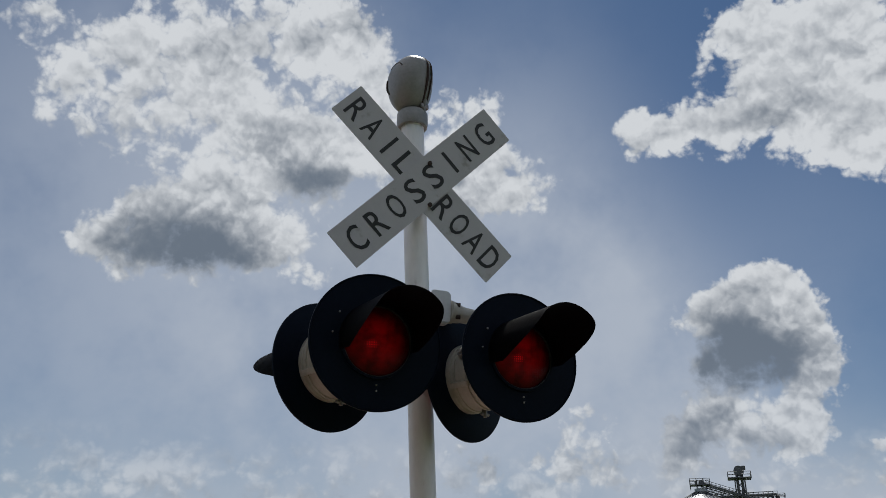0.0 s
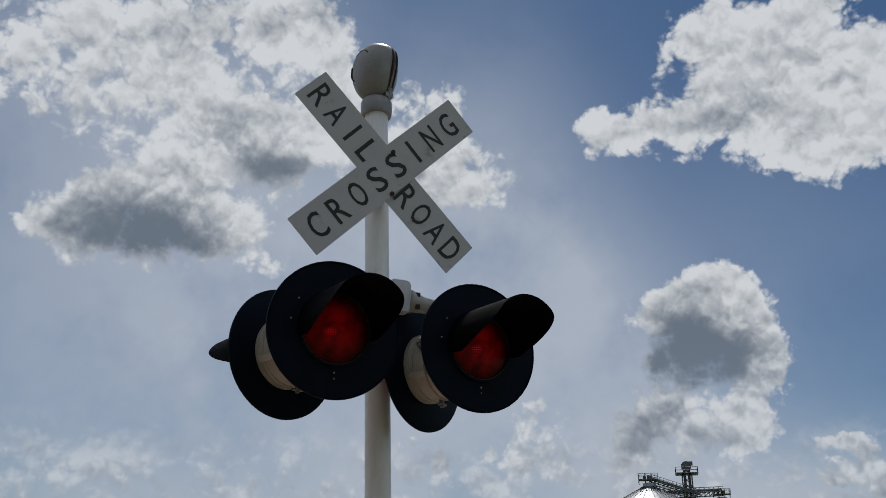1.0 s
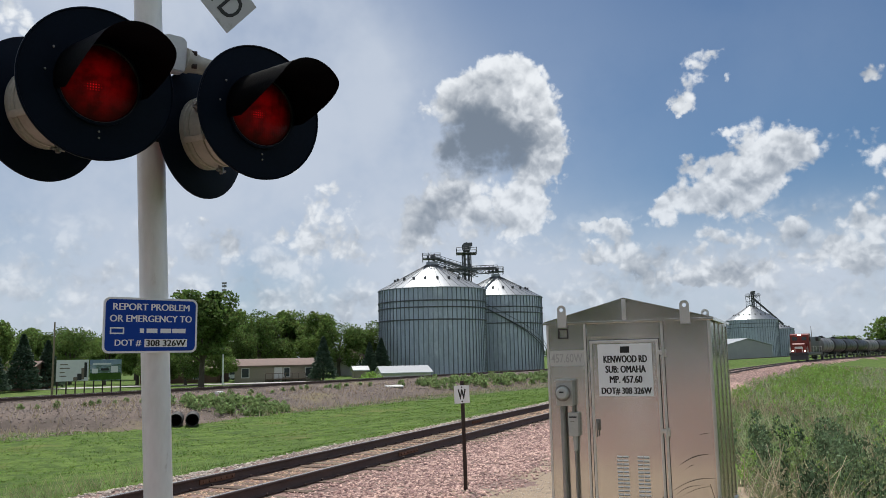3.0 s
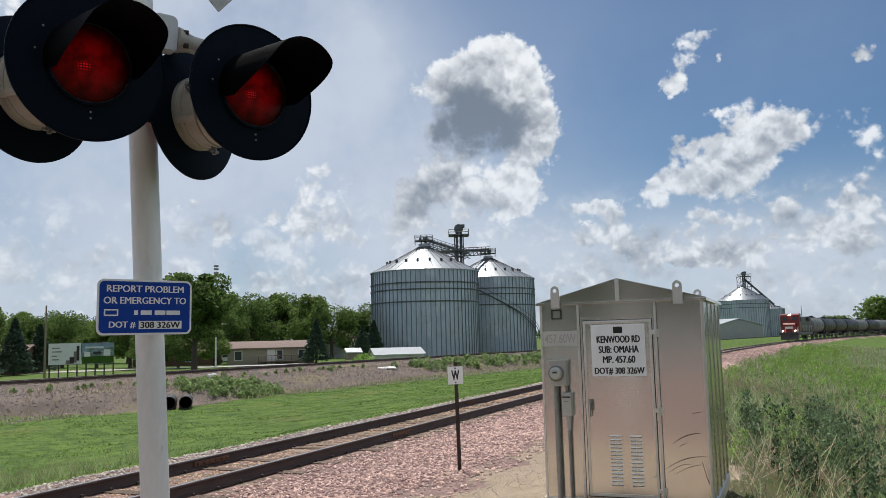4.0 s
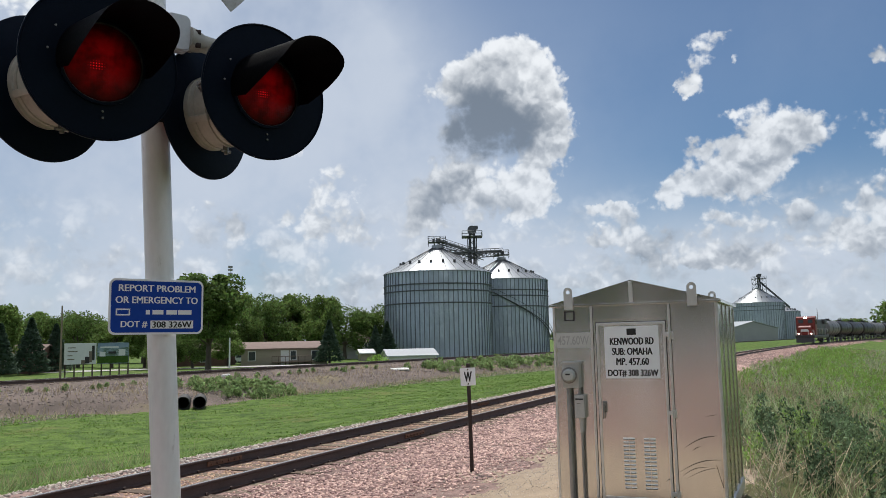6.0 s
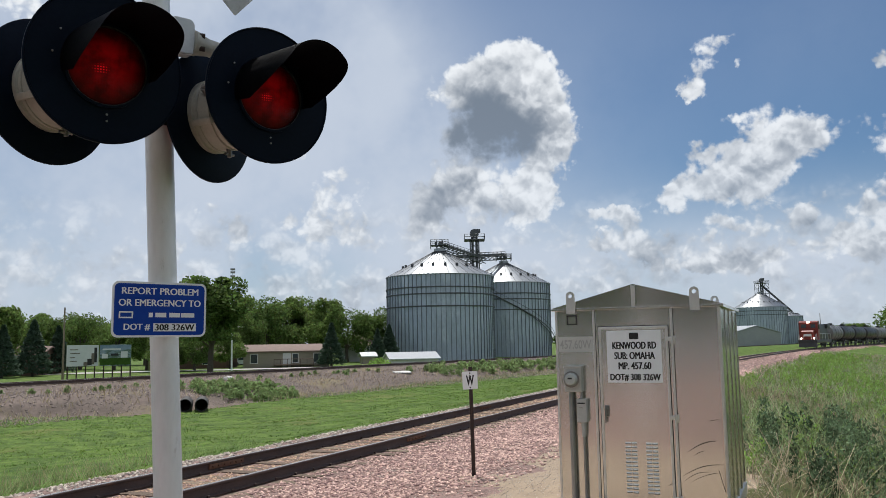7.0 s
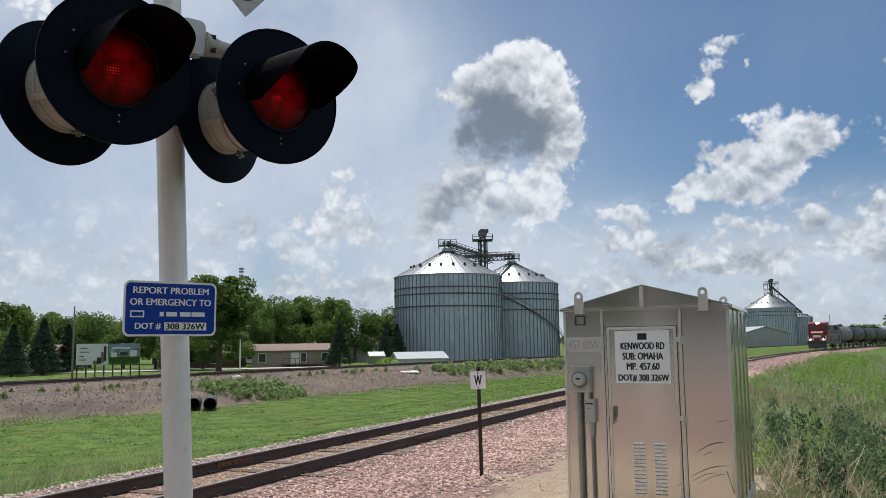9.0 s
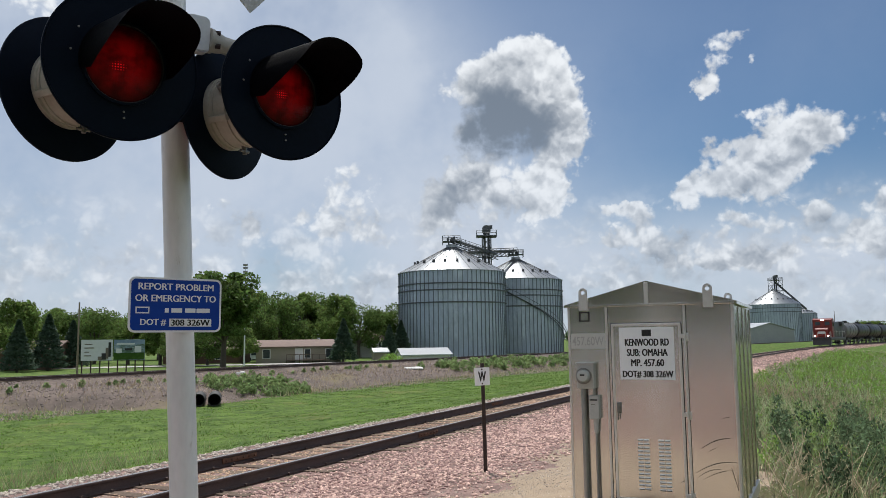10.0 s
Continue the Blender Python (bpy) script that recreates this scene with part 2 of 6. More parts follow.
# ---- materials ----
def surface(name, col, col2=None, rough=0.6, metal=0.0, scale=8.0, fine=60.0, mixing=0.5, bump=0.15, bump_scale=None, stain=None, stain_scale=2.0,
            stain_lo=0.55, stretch=(1, 1, 1), rough_var=0.15, glow=None, spec=0.5, jitter=0.0, space="Object", per_island=False):
    """A worn surface: two colours mixed by noise at two scales, stains, varied roughness and fine relief."""
    m = bpy.data.materials.new(name)
    m.use_nodes = True
    T = Tree(m.node_tree)
    co = T.node("ShaderNodeTexCoord").outputs["Object"] if space == "Object" else T.node("ShaderNodeNewGeometry").outputs["Position"]
    co = T.vec("MULTIPLY", co, stretch)
    n1 = T.noise(co, scale, 5.0, 0.6).outputs[0]
    n2 = T.noise(co, fine, 3.0, 0.6).outputs[0]
    f = T.math("ADD", T.math("MULTIPLY", n1, 0.6), T.math("MULTIPLY", n2, 0.4))
    f = T.step(f, 0.5 - 0.25 / max(mixing, 0.05) * 0.5, 0.5 + 0.25 / max(mixing, 0.05) * 0.5)
    c = T.mix(f, rgb(*col), rgb(*(col2 or [v * 0.75 for v in col])))
    if stain:
        c = T.mix(T.step(T.noise(co, stain_scale, 6.0, 0.65).outputs[0], stain_lo, stain_lo + 0.12), c, rgb(*stain))
    if jitter:
        r = T.node("ShaderNodeNewGeometry").outputs["Random Per Island"] if per_island else T.node("ShaderNodeObjectInfo").outputs["Random"]
        c = T.node("ShaderNodeHueSaturation", {"Hue": T.math("MULTIPLY_ADD", r, 0.03, 0.485), "Saturation": 1.0,
                   "Value": T.math("MULTIPLY_ADD", r, 2 * jitter, 1 - jitter), "Color": c}).outputs[0]
    bs = {"Base Color": c, "Specular IOR Level": spec, "Metallic": metal, "Roughness": T.math("MULTIPLY_ADD", n2, rough_var, rough - rough_var / 2)}
    if bump:
        bn = T.node("ShaderNodeBump", {"Strength": bump, "Distance": 0.02, "Height": T.noise(co, bump_scale or fine, 4.0, 0.6).outputs[0]})
        bs["Normal"] = bn.outputs[0]
    if glow:
        bs["Emission Color"], bs["Emission Strength"] = rgb(*glow[:3]), glow[3]
    p = T.node("ShaderNodeBsdfPrincipled", bs)
    T.node("ShaderNodeOutputMaterial", [p.outputs[0]])
    return m


grass_m = surface("mown grass", spec=0.08, col=(0.125, 0.19, 0.042), col2=(0.045, 0.08, 0.02), rough=0.85, scale=1.3, fine=5.0, mixing=0.95, bump=0.9, bump_scale=30, stain=(0.14, 0.15, 0.05), stain_scale=0.25, stain_lo=0.56)
# weed ground is darkened: the shade between the plants is in its colour
weed_m = surface("rough weeds ground", spec=0.08, col=(0.06, 0.08, 0.028), col2=(0.11, 0.095, 0.05), rough=0.9, scale=0.6, fine=6.0, mixing=0.7, bump=0.8, bump_scale=14, stain=(0.15, 0.115, 0.07), stain_scale=0.22, stain_lo=0.58)
field_m = surface("bean field", spec=0.08, col=(0.055, 0.115, 0.022), col2=(0.035, 0.075, 0.015), rough=0.85, scale=1.2, fine=5.0, mixing=0.8, bump=0.8, bump_scale=5)
# bed colour is darker than the loose stones, as shade in their gaps
ballast_m = surface("pink ballast", spec=0.08, col=(0.31, 0.21, 0.185), col2=(0.15, 0.105, 0.095), rough=0.9, scale=3.0, fine=22.0, mixing=0.9, bump=1.0, bump_scale=18, stain=(0.3, 0.25, 0.21), stain_scale=0.5)
gravel_m = surface("tan gravel", spec=0.08, col=(0.38, 0.30, 0.22), col2=(0.26, 0.205, 0.155), rough=0.9, scale=2.0, fine=40.0, mixing=0.7, bump=0.7, bump_scale=45, stain=(0.29, 0.24, 0.19), stain_scale=0.8)
bank_m = surface("grey rocky bank", spec=0.08, col=(0.19, 0.15, 0.13), col2=(0.115, 0.095, 0.082), rough=0.9, scale=0.7, fine=5.0, mixing=0.9, bump=0.9, bump_scale=5, stain=(0.2, 0.17, 0.1), stain_scale=0.16, stain_lo=0.53)
stone_m = surface("ballast stone", spec=0.08, col=(0.56, 0.38, 0.335), col2=(0.42, 0.285, 0.255), rough=0.85, scale=9, fine=60, mixing=0.6, bump=0.3, jitter=0.5, per_island=True)
pale_stone_m = surface("pale stone", spec=0.08, col=(0.5, 0.44, 0.39), col2=(0.36, 0.3, 0.26), rough=0.85, scale=9, fine=60, mixing=0.6, bump=0.3, jitter=0.35, per_island=True)
rail_m = surface("rusty rail steel", (0.085, 0.055, 0.048), (0.055, 0.036, 0.032), 0.7, metal=0.2, scale=5, fine=70, mixing=0.6, stretch=(1, 0.2, 1), stain=(0.13, 0.065, 0.04), stain_scale=4, stain_lo=0.6)
railhead_m = surface("polished rail head", (0.42, 0.41, 0.4), (0.3, 0.28, 0.27), 0.28, metal=0.9, scale=4, fine=60, bump=0.03)
tie_m = surface("weathered tie timber", spec=0.08, col=(0.24, 0.19, 0.145), col2=(0.12, 0.095, 0.075), rough=0.9, scale=5, fine=40, mixing=0.8, stretch=(1, 6, 6), bump=0.5, jitter=0.25)
post_m = surface("galvanised mast", (0.82, 0.825, 0.83), (0.68, 0.685, 0.69), 0.38, metal=0.1, scale=4, fine=40, mixing=0.5, stretch=(1, 1, 0.3), bump=0.05, stain=(0.40, 0.36, 0.32), stain_scale=9, stain_lo=0.6)
cream_m = surface("weathered cream paint", (0.48, 0.46, 0.40), (0.36, 0.34, 0.29), 0.5, scale=6, fine=50, mixing=0.5, bump=0.06, stain=(0.24, 0.19, 0.13), stain_scale=9, stain_lo=0.64)
black_m = surface("black enamel", (0.003, 0.0075, 0.018), (0.002, 0.005, 0.012), 0.5, spec=0.07, scale=6, fine=80, mixing=0.5, bump=0.04, rough_var=0.2)
hood_m = surface("hood black paint", (0.005, 0.005, 0.007), (0.003, 0.003, 0.004), 0.55, spec=0.08, scale=6, fine=80, bump=0.04)
white_sheet_m = surface("white reflective sheeting", (0.86, 0.87, 0.89), (0.82, 0.83, 0.85), 0.5, scale=12, fine=240, mixing=0.6, bump=0.03, stain=(0.7, 0.69, 0.67), stain_scale=5, stain_lo=0.64)
board_m = surface("dull white board sheeting", (0.52, 0.52, 0.55), (0.47, 0.47, 0.5), 0.5, scale=12, fine=240, mixing=0.6, bump=0.03, stain=(0.34, 0.33, 0.33), stain_scale=5, stain_lo=0.6)
ink_m = surface("black lettering", (0.009, 0.009, 0.01), (0.015, 0.015, 0.016), 0.5, scale=30, fine=200, bump=0.0)
blue_m = surface("blue sign sheeting", (0.010, 0.058, 0.36), (0.008, 0.048, 0.31), 0.5, spec=0.15, scale=8, fine=120, bump=0.0)
white_ink_m = surface("white lettering", (0.84, 0.85, 0.87), (0.78, 0.79, 0.81), 0.45, scale=10, fine=100, bump=0.0)
steel_m = surface("bare bolt steel", (0.3, 0.29, 0.28), (0.2, 0.19, 0.18), 0.45, metal=0.8, scale=30, fine=120, bump=0.05)
rust_post_m = surface("dark rusty post", (0.055, 0.035, 0.03), (0.03, 0.02, 0.018), 0.8, metal=0.1, scale=10, fine=60, stain=(0.12, 0.05, 0.03), stain_scale=9, stain_lo=0.58)
bell_m = surface("dull grey casting", (0.30, 0.30, 0.30), (0.22, 0.22, 0.22), 0.4, metal=0.2, scale=8, fine=60, bump=0.05, stain=(0.1, 0.09, 0.08), stain_scale=7, stain_lo=0.62)

# ---- building tools ----
def thing(name, m, label, category, group="", kind=""):
    ob = new(name)
    ob.empty_display_size = 0.2
    ob.matrix_world = m
    bpy.context.view_layer.update()
    return tagged(ob, label, category, group, kind)


def mesh_of(name, bm, material, smooth=None):
    me = bpy.data.meshes.new(name)
    bm.to_mesh(me)
    bm.free()
    me.materials.append(material)
    if smooth is not None:
        me.shade_smooth()
        me.set_sharp_from_angle(angle=radians(smooth))
    return me


def part(name, bm, material, parent=None, label="", at=None, smooth=38):
    """One mesh under a thing or part. at: the pose, in the parent's frame, of what the bmesh holds."""
    ob = new(name, mesh_of(name, bm, material, smooth))
    ob.parent = parent
    if at is not None:
        ob.matrix_basis = at
    if label:
        ob["label"] = label
    return ob


def solo(name, bm, material, label, category, at=None, group="", kind="", smooth=38):
    ob = part(name, bm, material, None, "", at, smooth)
    return tagged(ob, label, category, group, kind)


def box(bm, c, size, turn=None, bevel=0.0):
    r = bmesh.ops.create_cube(bm, size=1.0)
    vs = r["verts"]
    m = Matrix.Translation(c) @ (turn.to_4x4() if turn else Matrix()) @ Matrix.Diagonal((*size, 1))
    bmesh.ops.transform(bm, matrix=m, verts=vs)
    if bevel:
        es = list({e for v in vs for e in v.link_edges})
        bmesh.ops.bevel(bm, geom=es, offset=bevel, segments=2, affect="EDGES", profile=0.6)
    return bm


def tube(bm, a, b, r, r2=None, seg=16, caps=True):
    a, b = Vector(a), Vector(b)
    d = b - a
    q = d.to_track_quat("Z", "Y").to_matrix().to_4x4()
    bmesh.ops.create_cone(bm, cap_ends=caps, cap_tris=False, segments=seg, radius1=r, radius2=r if r2 is None else r2, depth=d.length,
                          matrix=Matrix.Translation((a + b) / 2) @ q)
    return bm


def lathe(bm, prof, seg=48, close=False):
    """Turn a profile of (radius, z) about z."""
    rings = []
    for r, z in prof:
        if r < 1e-5:
            rings.append([bm.verts.new((0, 0, z))])
        else:
            rings.append([bm.verts.new((r * math.cos(2 * math.pi * i / seg), r * math.sin(2 * math.pi * i / seg), z)) for i in range(seg)])
    for p, q in zip(rings, rings[1:]):
        for i in range(seg):
            j = (i + 1) % seg
            if len(p) == 1 and len(q) == 1:
                continue
            if len(p) == 1:
                bm.faces.new((p[0], q[i], q[j]))
            elif len(q) == 1:
                bm.faces.new((p[i], q[0], p[j]))
            else:
                bm.faces.new((p[i], q[i], q[j], p[j]))
    bmesh.ops.recalc_face_normals(bm, faces=bm.faces)
    return bm


def prism(bm, outline, z0, z1, m=None):
    """A plate from an outline in x, y between two heights."""
    lo = [bm.verts.new((x, y, z0)) for x, y in outline]
    hi = [bm.verts.new((x, y, z1)) for x, y in outline]
    n = len(outline)
    fs = [bm.faces.new(hi), bm.faces.new(lo[::-1])] + [bm.faces.new((lo[i], lo[(i + 1) % n], hi[(i + 1) % n], hi[i])) for i in range(n)]
    if m is not None:
        bmesh.ops.transform(bm, matrix=m, verts=lo + hi)
    bmesh.ops.recalc_face_normals(bm, faces=fs)
    return bm


def round_rect(w, h, r, k=6):
    pts = []
    for cx, cy, a0 in ((w / 2 - r, h / 2 - r, 0), (-w / 2 + r, h / 2 - r, 90), (-w / 2 + r, -h / 2 + r, 180), (w / 2 - r, -h / 2 + r, 270)):
        for i in range(k + 1):
            a = radians(a0 + 90 * i / k)
            pts.append((cx + r * math.cos(a), cy + r * math.sin(a)))
    return pts


def lettering(text, material, parent, at, height, width=None, fat=0.0, name="lettering", depth=0.0012):
    """Words in the built-in font, centred; height is that of the capitals, width the whole line's."""
    cu = bpy.data.curves.new("words", "FONT")
    cu.body, cu.align_x, cu.align_y, cu.extrude, cu.offset = text, "CENTER", "CENTER", 0.002, fat
    cu.resolution_u = 3
    ob = bpy.data.objects.new("words", cu)
    scene.collection.objects.link(ob)
    bpy.context.view_layer.update()
    me = bpy.data.meshes.new_from_object(ob.evaluated_get(bpy.context.evaluated_depsgraph_get()))
    bpy.data.objects.remove(ob)
    co = np.empty(len(me.vertices) * 3, np.float32)
    me.vertices.foreach_get("co", co)
    co = co.reshape(-1, 3)
    lo, hi = co.min(0), co.max(0)
    co -= (lo + hi) / 2
    k = height / (hi[1] - lo[1])
    co[:, 0] *= width / (hi[0] - lo[0]) if width else k
    co[:, 1] *= k
    co[:, 2] *= depth / max(hi[2] - lo[2], 1e-6)
    me.vertices.foreach_set("co", co.ravel())
    me.update()
    me.materials.clear()
    me.materials.append(material)
    out = new(name, me)
    out.parent = parent
    out.matrix_basis = at
    return out


def axes(o, x, y, z):
    m = Matrix.Identity(4)
    for i, v in enumerate((x, y, z)):
        m.col[i][:3] = Vector(v)[:]
    m.translation = o
    return m


def stuff(name, verts, faces, material, label, category, smooth=False):
    me = bpy.data.meshes.new(name)
    nv, nf, k = len(verts), len(faces), faces.shape[1]
    me.vertices.add(nv)
    me.vertices.foreach_set("co", np.asarray(verts, np.float32).ravel())
    me.loops.add(nf * k)
    me.loops.foreach_set("vertex_index", np.asarray(faces, np.int32).ravel())
    me.polygons.add(nf)
    me.polygons.foreach_set("loop_start", np.arange(0, nf * k, k, dtype=np.int32))
    me.update(calc_edges=True)
    if smooth:
        me.shade_smooth()
    me.materials.append(material)
    return tagged(new(name, me), label, category, kind="stuff")

# ---- ground: the near track runs along T, the far one along T2; N and N2 point to their far sides ----
HEAD = radians(23.33)
T = Vector((math.sin(HEAD), math.cos(HEAD), 0))
N = Vector((-math.cos(HEAD), math.sin(HEAD), 0))
HEAD2 = radians(32.2)
T2 = Vector((math.sin(HEAD2), math.cos(HEAD2), 0))
N2 = Vector((-math.cos(HEAD2), math.sin(HEAD2), 0))
S0 = 8.58     # the near track's centre, from the eye's foot
Q0 = 49.4     # the far track's centre
U_BEND, R_BEND = 22.0, 1000.0   # where the near track begins to bend away to the right


def along(u, s):
    """Plan place at u along the near track and s across it, bend included."""
    if u <= U_BEND:
        return T * u + N * s
    a = (u - U_BEND) / R_BEND
    c = T * U_BEND + N * (S0 - R_BEND)
    return c + N * math.cos(a) * (R_BEND + s - S0) + T * math.sin(a) * (R_BEND + s - S0)


def across(x, y):
    """u and s of plan places (arrays), bend included."""
    u, s = x * T.x + y * T.y, x * N.x + y * N.y
    du, ds = u - U_BEND, s - (S0 - R_BEND)
    r, a = np.hypot(du, ds), np.arctan2(du, ds)
    past = (du > 0)
    return np.where(past, U_BEND + a * R_BEND, u), np.where(past, r - R_BEND + S0, s)


def lump(x, y):
    return 0.5 * np.sin(x * 1.7 + 1.3 * np.sin(y * 1.1)) + 0.5 * np.sin(y * 2.3 + 1.7 * np.sin(x * 0.9))


def height(x, y):
    x, y = np.asarray(x, float), np.asarray(y, float)
    u, s = across(x, y)
    near = np.interp(s, [-60, -9, -1.5, 0.4, 2.4, 4.8, 6.6, 10.6, 11.8, 14, 22, 60], [-1.75, -1.7, -0.6, -0.1, 0.06, -0.05, -0.19, -0.19, -0.36, -0.75, -1.35, -1.6])
    far_u = np.clip((u - 16) / 20, 0, 1)
    shoulder = np.interp(s, [-60, -9, 2.2, 4.6, 6.6, 10.6, 11.8, 14, 22, 60], [-1.75, -1.7, -0.75, -0.3, -0.19, -0.19, -0.36, -0.75, -1.35, -1.6])
    near = near * (1 - far_u) + shoulder * far_u
    road = np.clip((7.6 - u) / 3, 0, 1) * np.clip((6.0 - s) / 2.5, 0, 1)
    near = near * (1 - road) + 0.18 * road
    q = x * N2.x + y * N2.y
    v = x * T2.x + y * T2.y
    foot = np.interp(v, [20, 23, 26, 28.5, 37, 60, 88, 200], [41.5, 41, 36, 34.6, 37.3, 40, 41.6, 41.6])
    bank = np.interp(q - foot, [-1, 0.2, 2.0, 5.0], [0, 0, 0.55, 0.95])
    top = np.interp(q, [43.5, 46.9, 47.4, 51.4, 52.2, 55], [0, 0.12, 0.31, 0.31, 0.1, -0.1])
    z = near + bank + top
    z = np.where(q > 54, np.interp(q, [54, 62], [-0.6, -1.3]), z)
    return z + 0.03 * lump(x, y) * np.clip((np.abs(s - S0) - 1.6) / 1.5, 0, 1)


def make_ground():
    us = np.concatenate([np.linspace(-60, -4, 15), np.linspace(-3, 42, 230), np.linspace(42.6, 140, 120), np.linspace(143, 400, 50), np.linspace(430, 3000, 24)])
    ss = np.concatenate([np.linspace(-2500, -130, 14), np.linspace(-110, -13, 26), np.linspace(-12, -3.1, 30), np.linspace(-3, 5, 82), np.linspace(5.15, 16, 70), np.linspace(16.6, 70, 100), np.linspace(73, 240, 36), np.linspace(280, 2500, 14)])
    U, S = np.meshgrid(us, ss, indexing="ij")
    X, Y = U * T.x + S * N.x, U * T.y + S * N.y
    Z = height(X, Y)
    verts = np.stack([X, Y, Z], -1).reshape(-1, 3)
    nu, ns = len(us), len(ss)
    i = np.arange((nu - 1) * (ns - 1))
    a, b = i // (ns - 1), i % (ns - 1)
    v0 = a * ns + b
    faces = np.stack([v0, v0 + ns, v0 + ns + 1, v0 + 1], -1)
    ground = stuff("ground", verts, faces, grass_m, "flat farmland with grass, weeds, ballast and gravel", "ground", True)
    ground["kind"] = "structure"
    me = ground.data
    for m in (ballast_m, gravel_m, weed_m, field_m, bank_m):
        me.materials.append(m)
    c = verts[faces].mean(1)
    x, y = c[:, 0], c[:, 1]
    u, s = across(x, y)
    j = lump(x * 1.3, y * 1.3) * 0.35
    q, v = x * N2.x + y * N2.y, x * T2.x + y * T2.y
    foot = np.interp(v, [20, 23, 26, 28.5, 37, 60, 88, 200], [41.5, 41, 36, 34.6, 37.3, 40, 41.6, 41.6])
    idx = np.zeros(len(c), np.int32)
    edge = np.interp(u, [0, 8, 12, 22, 34, 46, 60, 85, 130, 500], [0.6, 0.78, 1.0, 2.0, 3.1, 3.8, 4.1, 3.6, 4.0, 4.6])
    idx[(s + j > edge) & (s + j * 0.35 < np.interp(u, [8, 16, 24], [11.3, 10.9, 10.65]))] = 1
    idx[(s + j > edge) & (s + j * 1.6 < 4.3) & (u < 16)] = 2
    # unseen road ground behind, given ballast so the bungalow mirrors its pink
    idx[(u < 4.5) & (s < 6) & (s > -7)] = 1
    idx[s + j <= edge] = 3
    idx[(s + j <= edge) & (u > 125)] = 0
    idx[(s < -11) & (s > -200)] = 4
    idx[(q + 0.5 * j > foot) & (q < 52.5) & (s > 11.0) & (v < 135)] = 5
    me.polygons.foreach_set("material_index", idx)
    return ground


make_ground()

# ---- the crossing signal: mast, bell, crossbuck, four flashing lights, notice ----
UP = Vector((-0.03, -0.05, 1)).normalized()
MAST = Vector((-1.337, 3.759, 2.07))


def on_mast(z):
    return MAST + UP * ((z - MAST.z) / UP.z)


base = on_mast(0.18)
signal = thing("crossing_signal", Matrix.Translation(base), "leaning galvanised railway crossing signal with crossbuck and four red lights", "crossing signal")
TO = Matrix.Translation(-base)      # from the world into the signal's frame
bm = bmesh.new()
tube(bm, TO @ on_mast(0.2), TO @ on_mast(4.5), 0.0635, seg=40)
part("mast", bm, post_m, signal)
bm = bmesh.new()
lathe(bm, [(0, 0), (0.17, 0), (0.17, 0.05), (0.11, 0.09), (0.085, 0.3), (0.0635, 0.31)], 32)
part("base_casting", bm, cream_m, signal)

# crossbuck
CB = Vector((-1.297, 3.536, 3.996))
h = Vector((0.671, 0.583, 0.045)).normalized()
v = Vector((0.01, -0.097, 0.8255))
v = (v - h * v.dot(h)).normalized()
M_CB = TO @ axes(CB, h, v, h.cross(v))
plate_at = M_CB @ pose(0, 0, -0.006, 0, 0, -44)


def board(z):
    bm = bmesh.new()
    prism(bm, round_rect(1.219, 0.2286, 0.006, 2), z - 0.0015, z + 0.0015)
    return bm


back = part("back_board", board(0), board_m, signal, "dull white board lettered railroad", plate_at)
front = part("front_board", board(0), board_m, signal, "dull white board lettered crossing", M_CB @ pose(0, 0, 0.006, 0, 0, 44))
for sgn in (-1, 1):
    bm = bmesh.new()
    box(bm, (0, sgn * 0.1, -0.06), (0.14, 0.03, 0.1), None, 0.005)
    part("clamp", bm, steel_m, signal, "", M_CB)
for i, ch in enumerate("RAIL"):
    lettering(ch, ink_m, back, pose(-0.525 + i * 0.126, 0, 0.0025), 0.138, 0.02 if ch == "I" else 0.084, 0.007)
for i, ch in enumerate("ROAD"):
    lettering(ch, ink_m, back, pose(0.165 + i * 0.122, 0, 0.0025), 0.138, 0.088, 0.007)
for i, ch in enumerate("CROSSING"):
    lettering(ch, ink_m, front, pose(-0.505 + i * 0.1435 + (0.0 if i < 5 else -0.004), 0, 0.0025), 0.138, 0.02 if ch == "I" else 0.086, 0.007)
for sgn in (-1, 1):
    bm = bmesh.new()
    lathe(bm, [(0, 0.012), (0.009, 0.012), (0.012, 0.009), (0.012, 0)], 12)
    part("bolt", bm, rust_post_m, signal, "", M_CB @ pose(0.03, sgn * 0.118, 0.008))

# bell on the mast's top: a clamshell housing whose cover faces across the mast
bell_axis = Vector((-0.62, -0.78, 0.0)).normalized()
bell_at = TO @ axes(on_mast(4.47), UP.cross(bell_axis).normalized(), bell_axis, UP)
bm = bmesh.new()
lathe(bm, [(0.0635, -0.05), (0.083, -0.05), (0.088, -0.03), (0.088, 0.03), (0.08, 0.045), (0.06, 0.05), (0.055, 0.09), (0.0, 0.09)], 32)
part("bell_collar", bm, bell_m, signal, "", bell_at)


def egg(x, z):
    # wide above, narrowing down to the collar
    w = 0.86 + 0.17 * math.sin(max(-1.0, min(1.0, z)) * 1.3)
    return x * 0.158 * w, 0.222 + z * 0.178


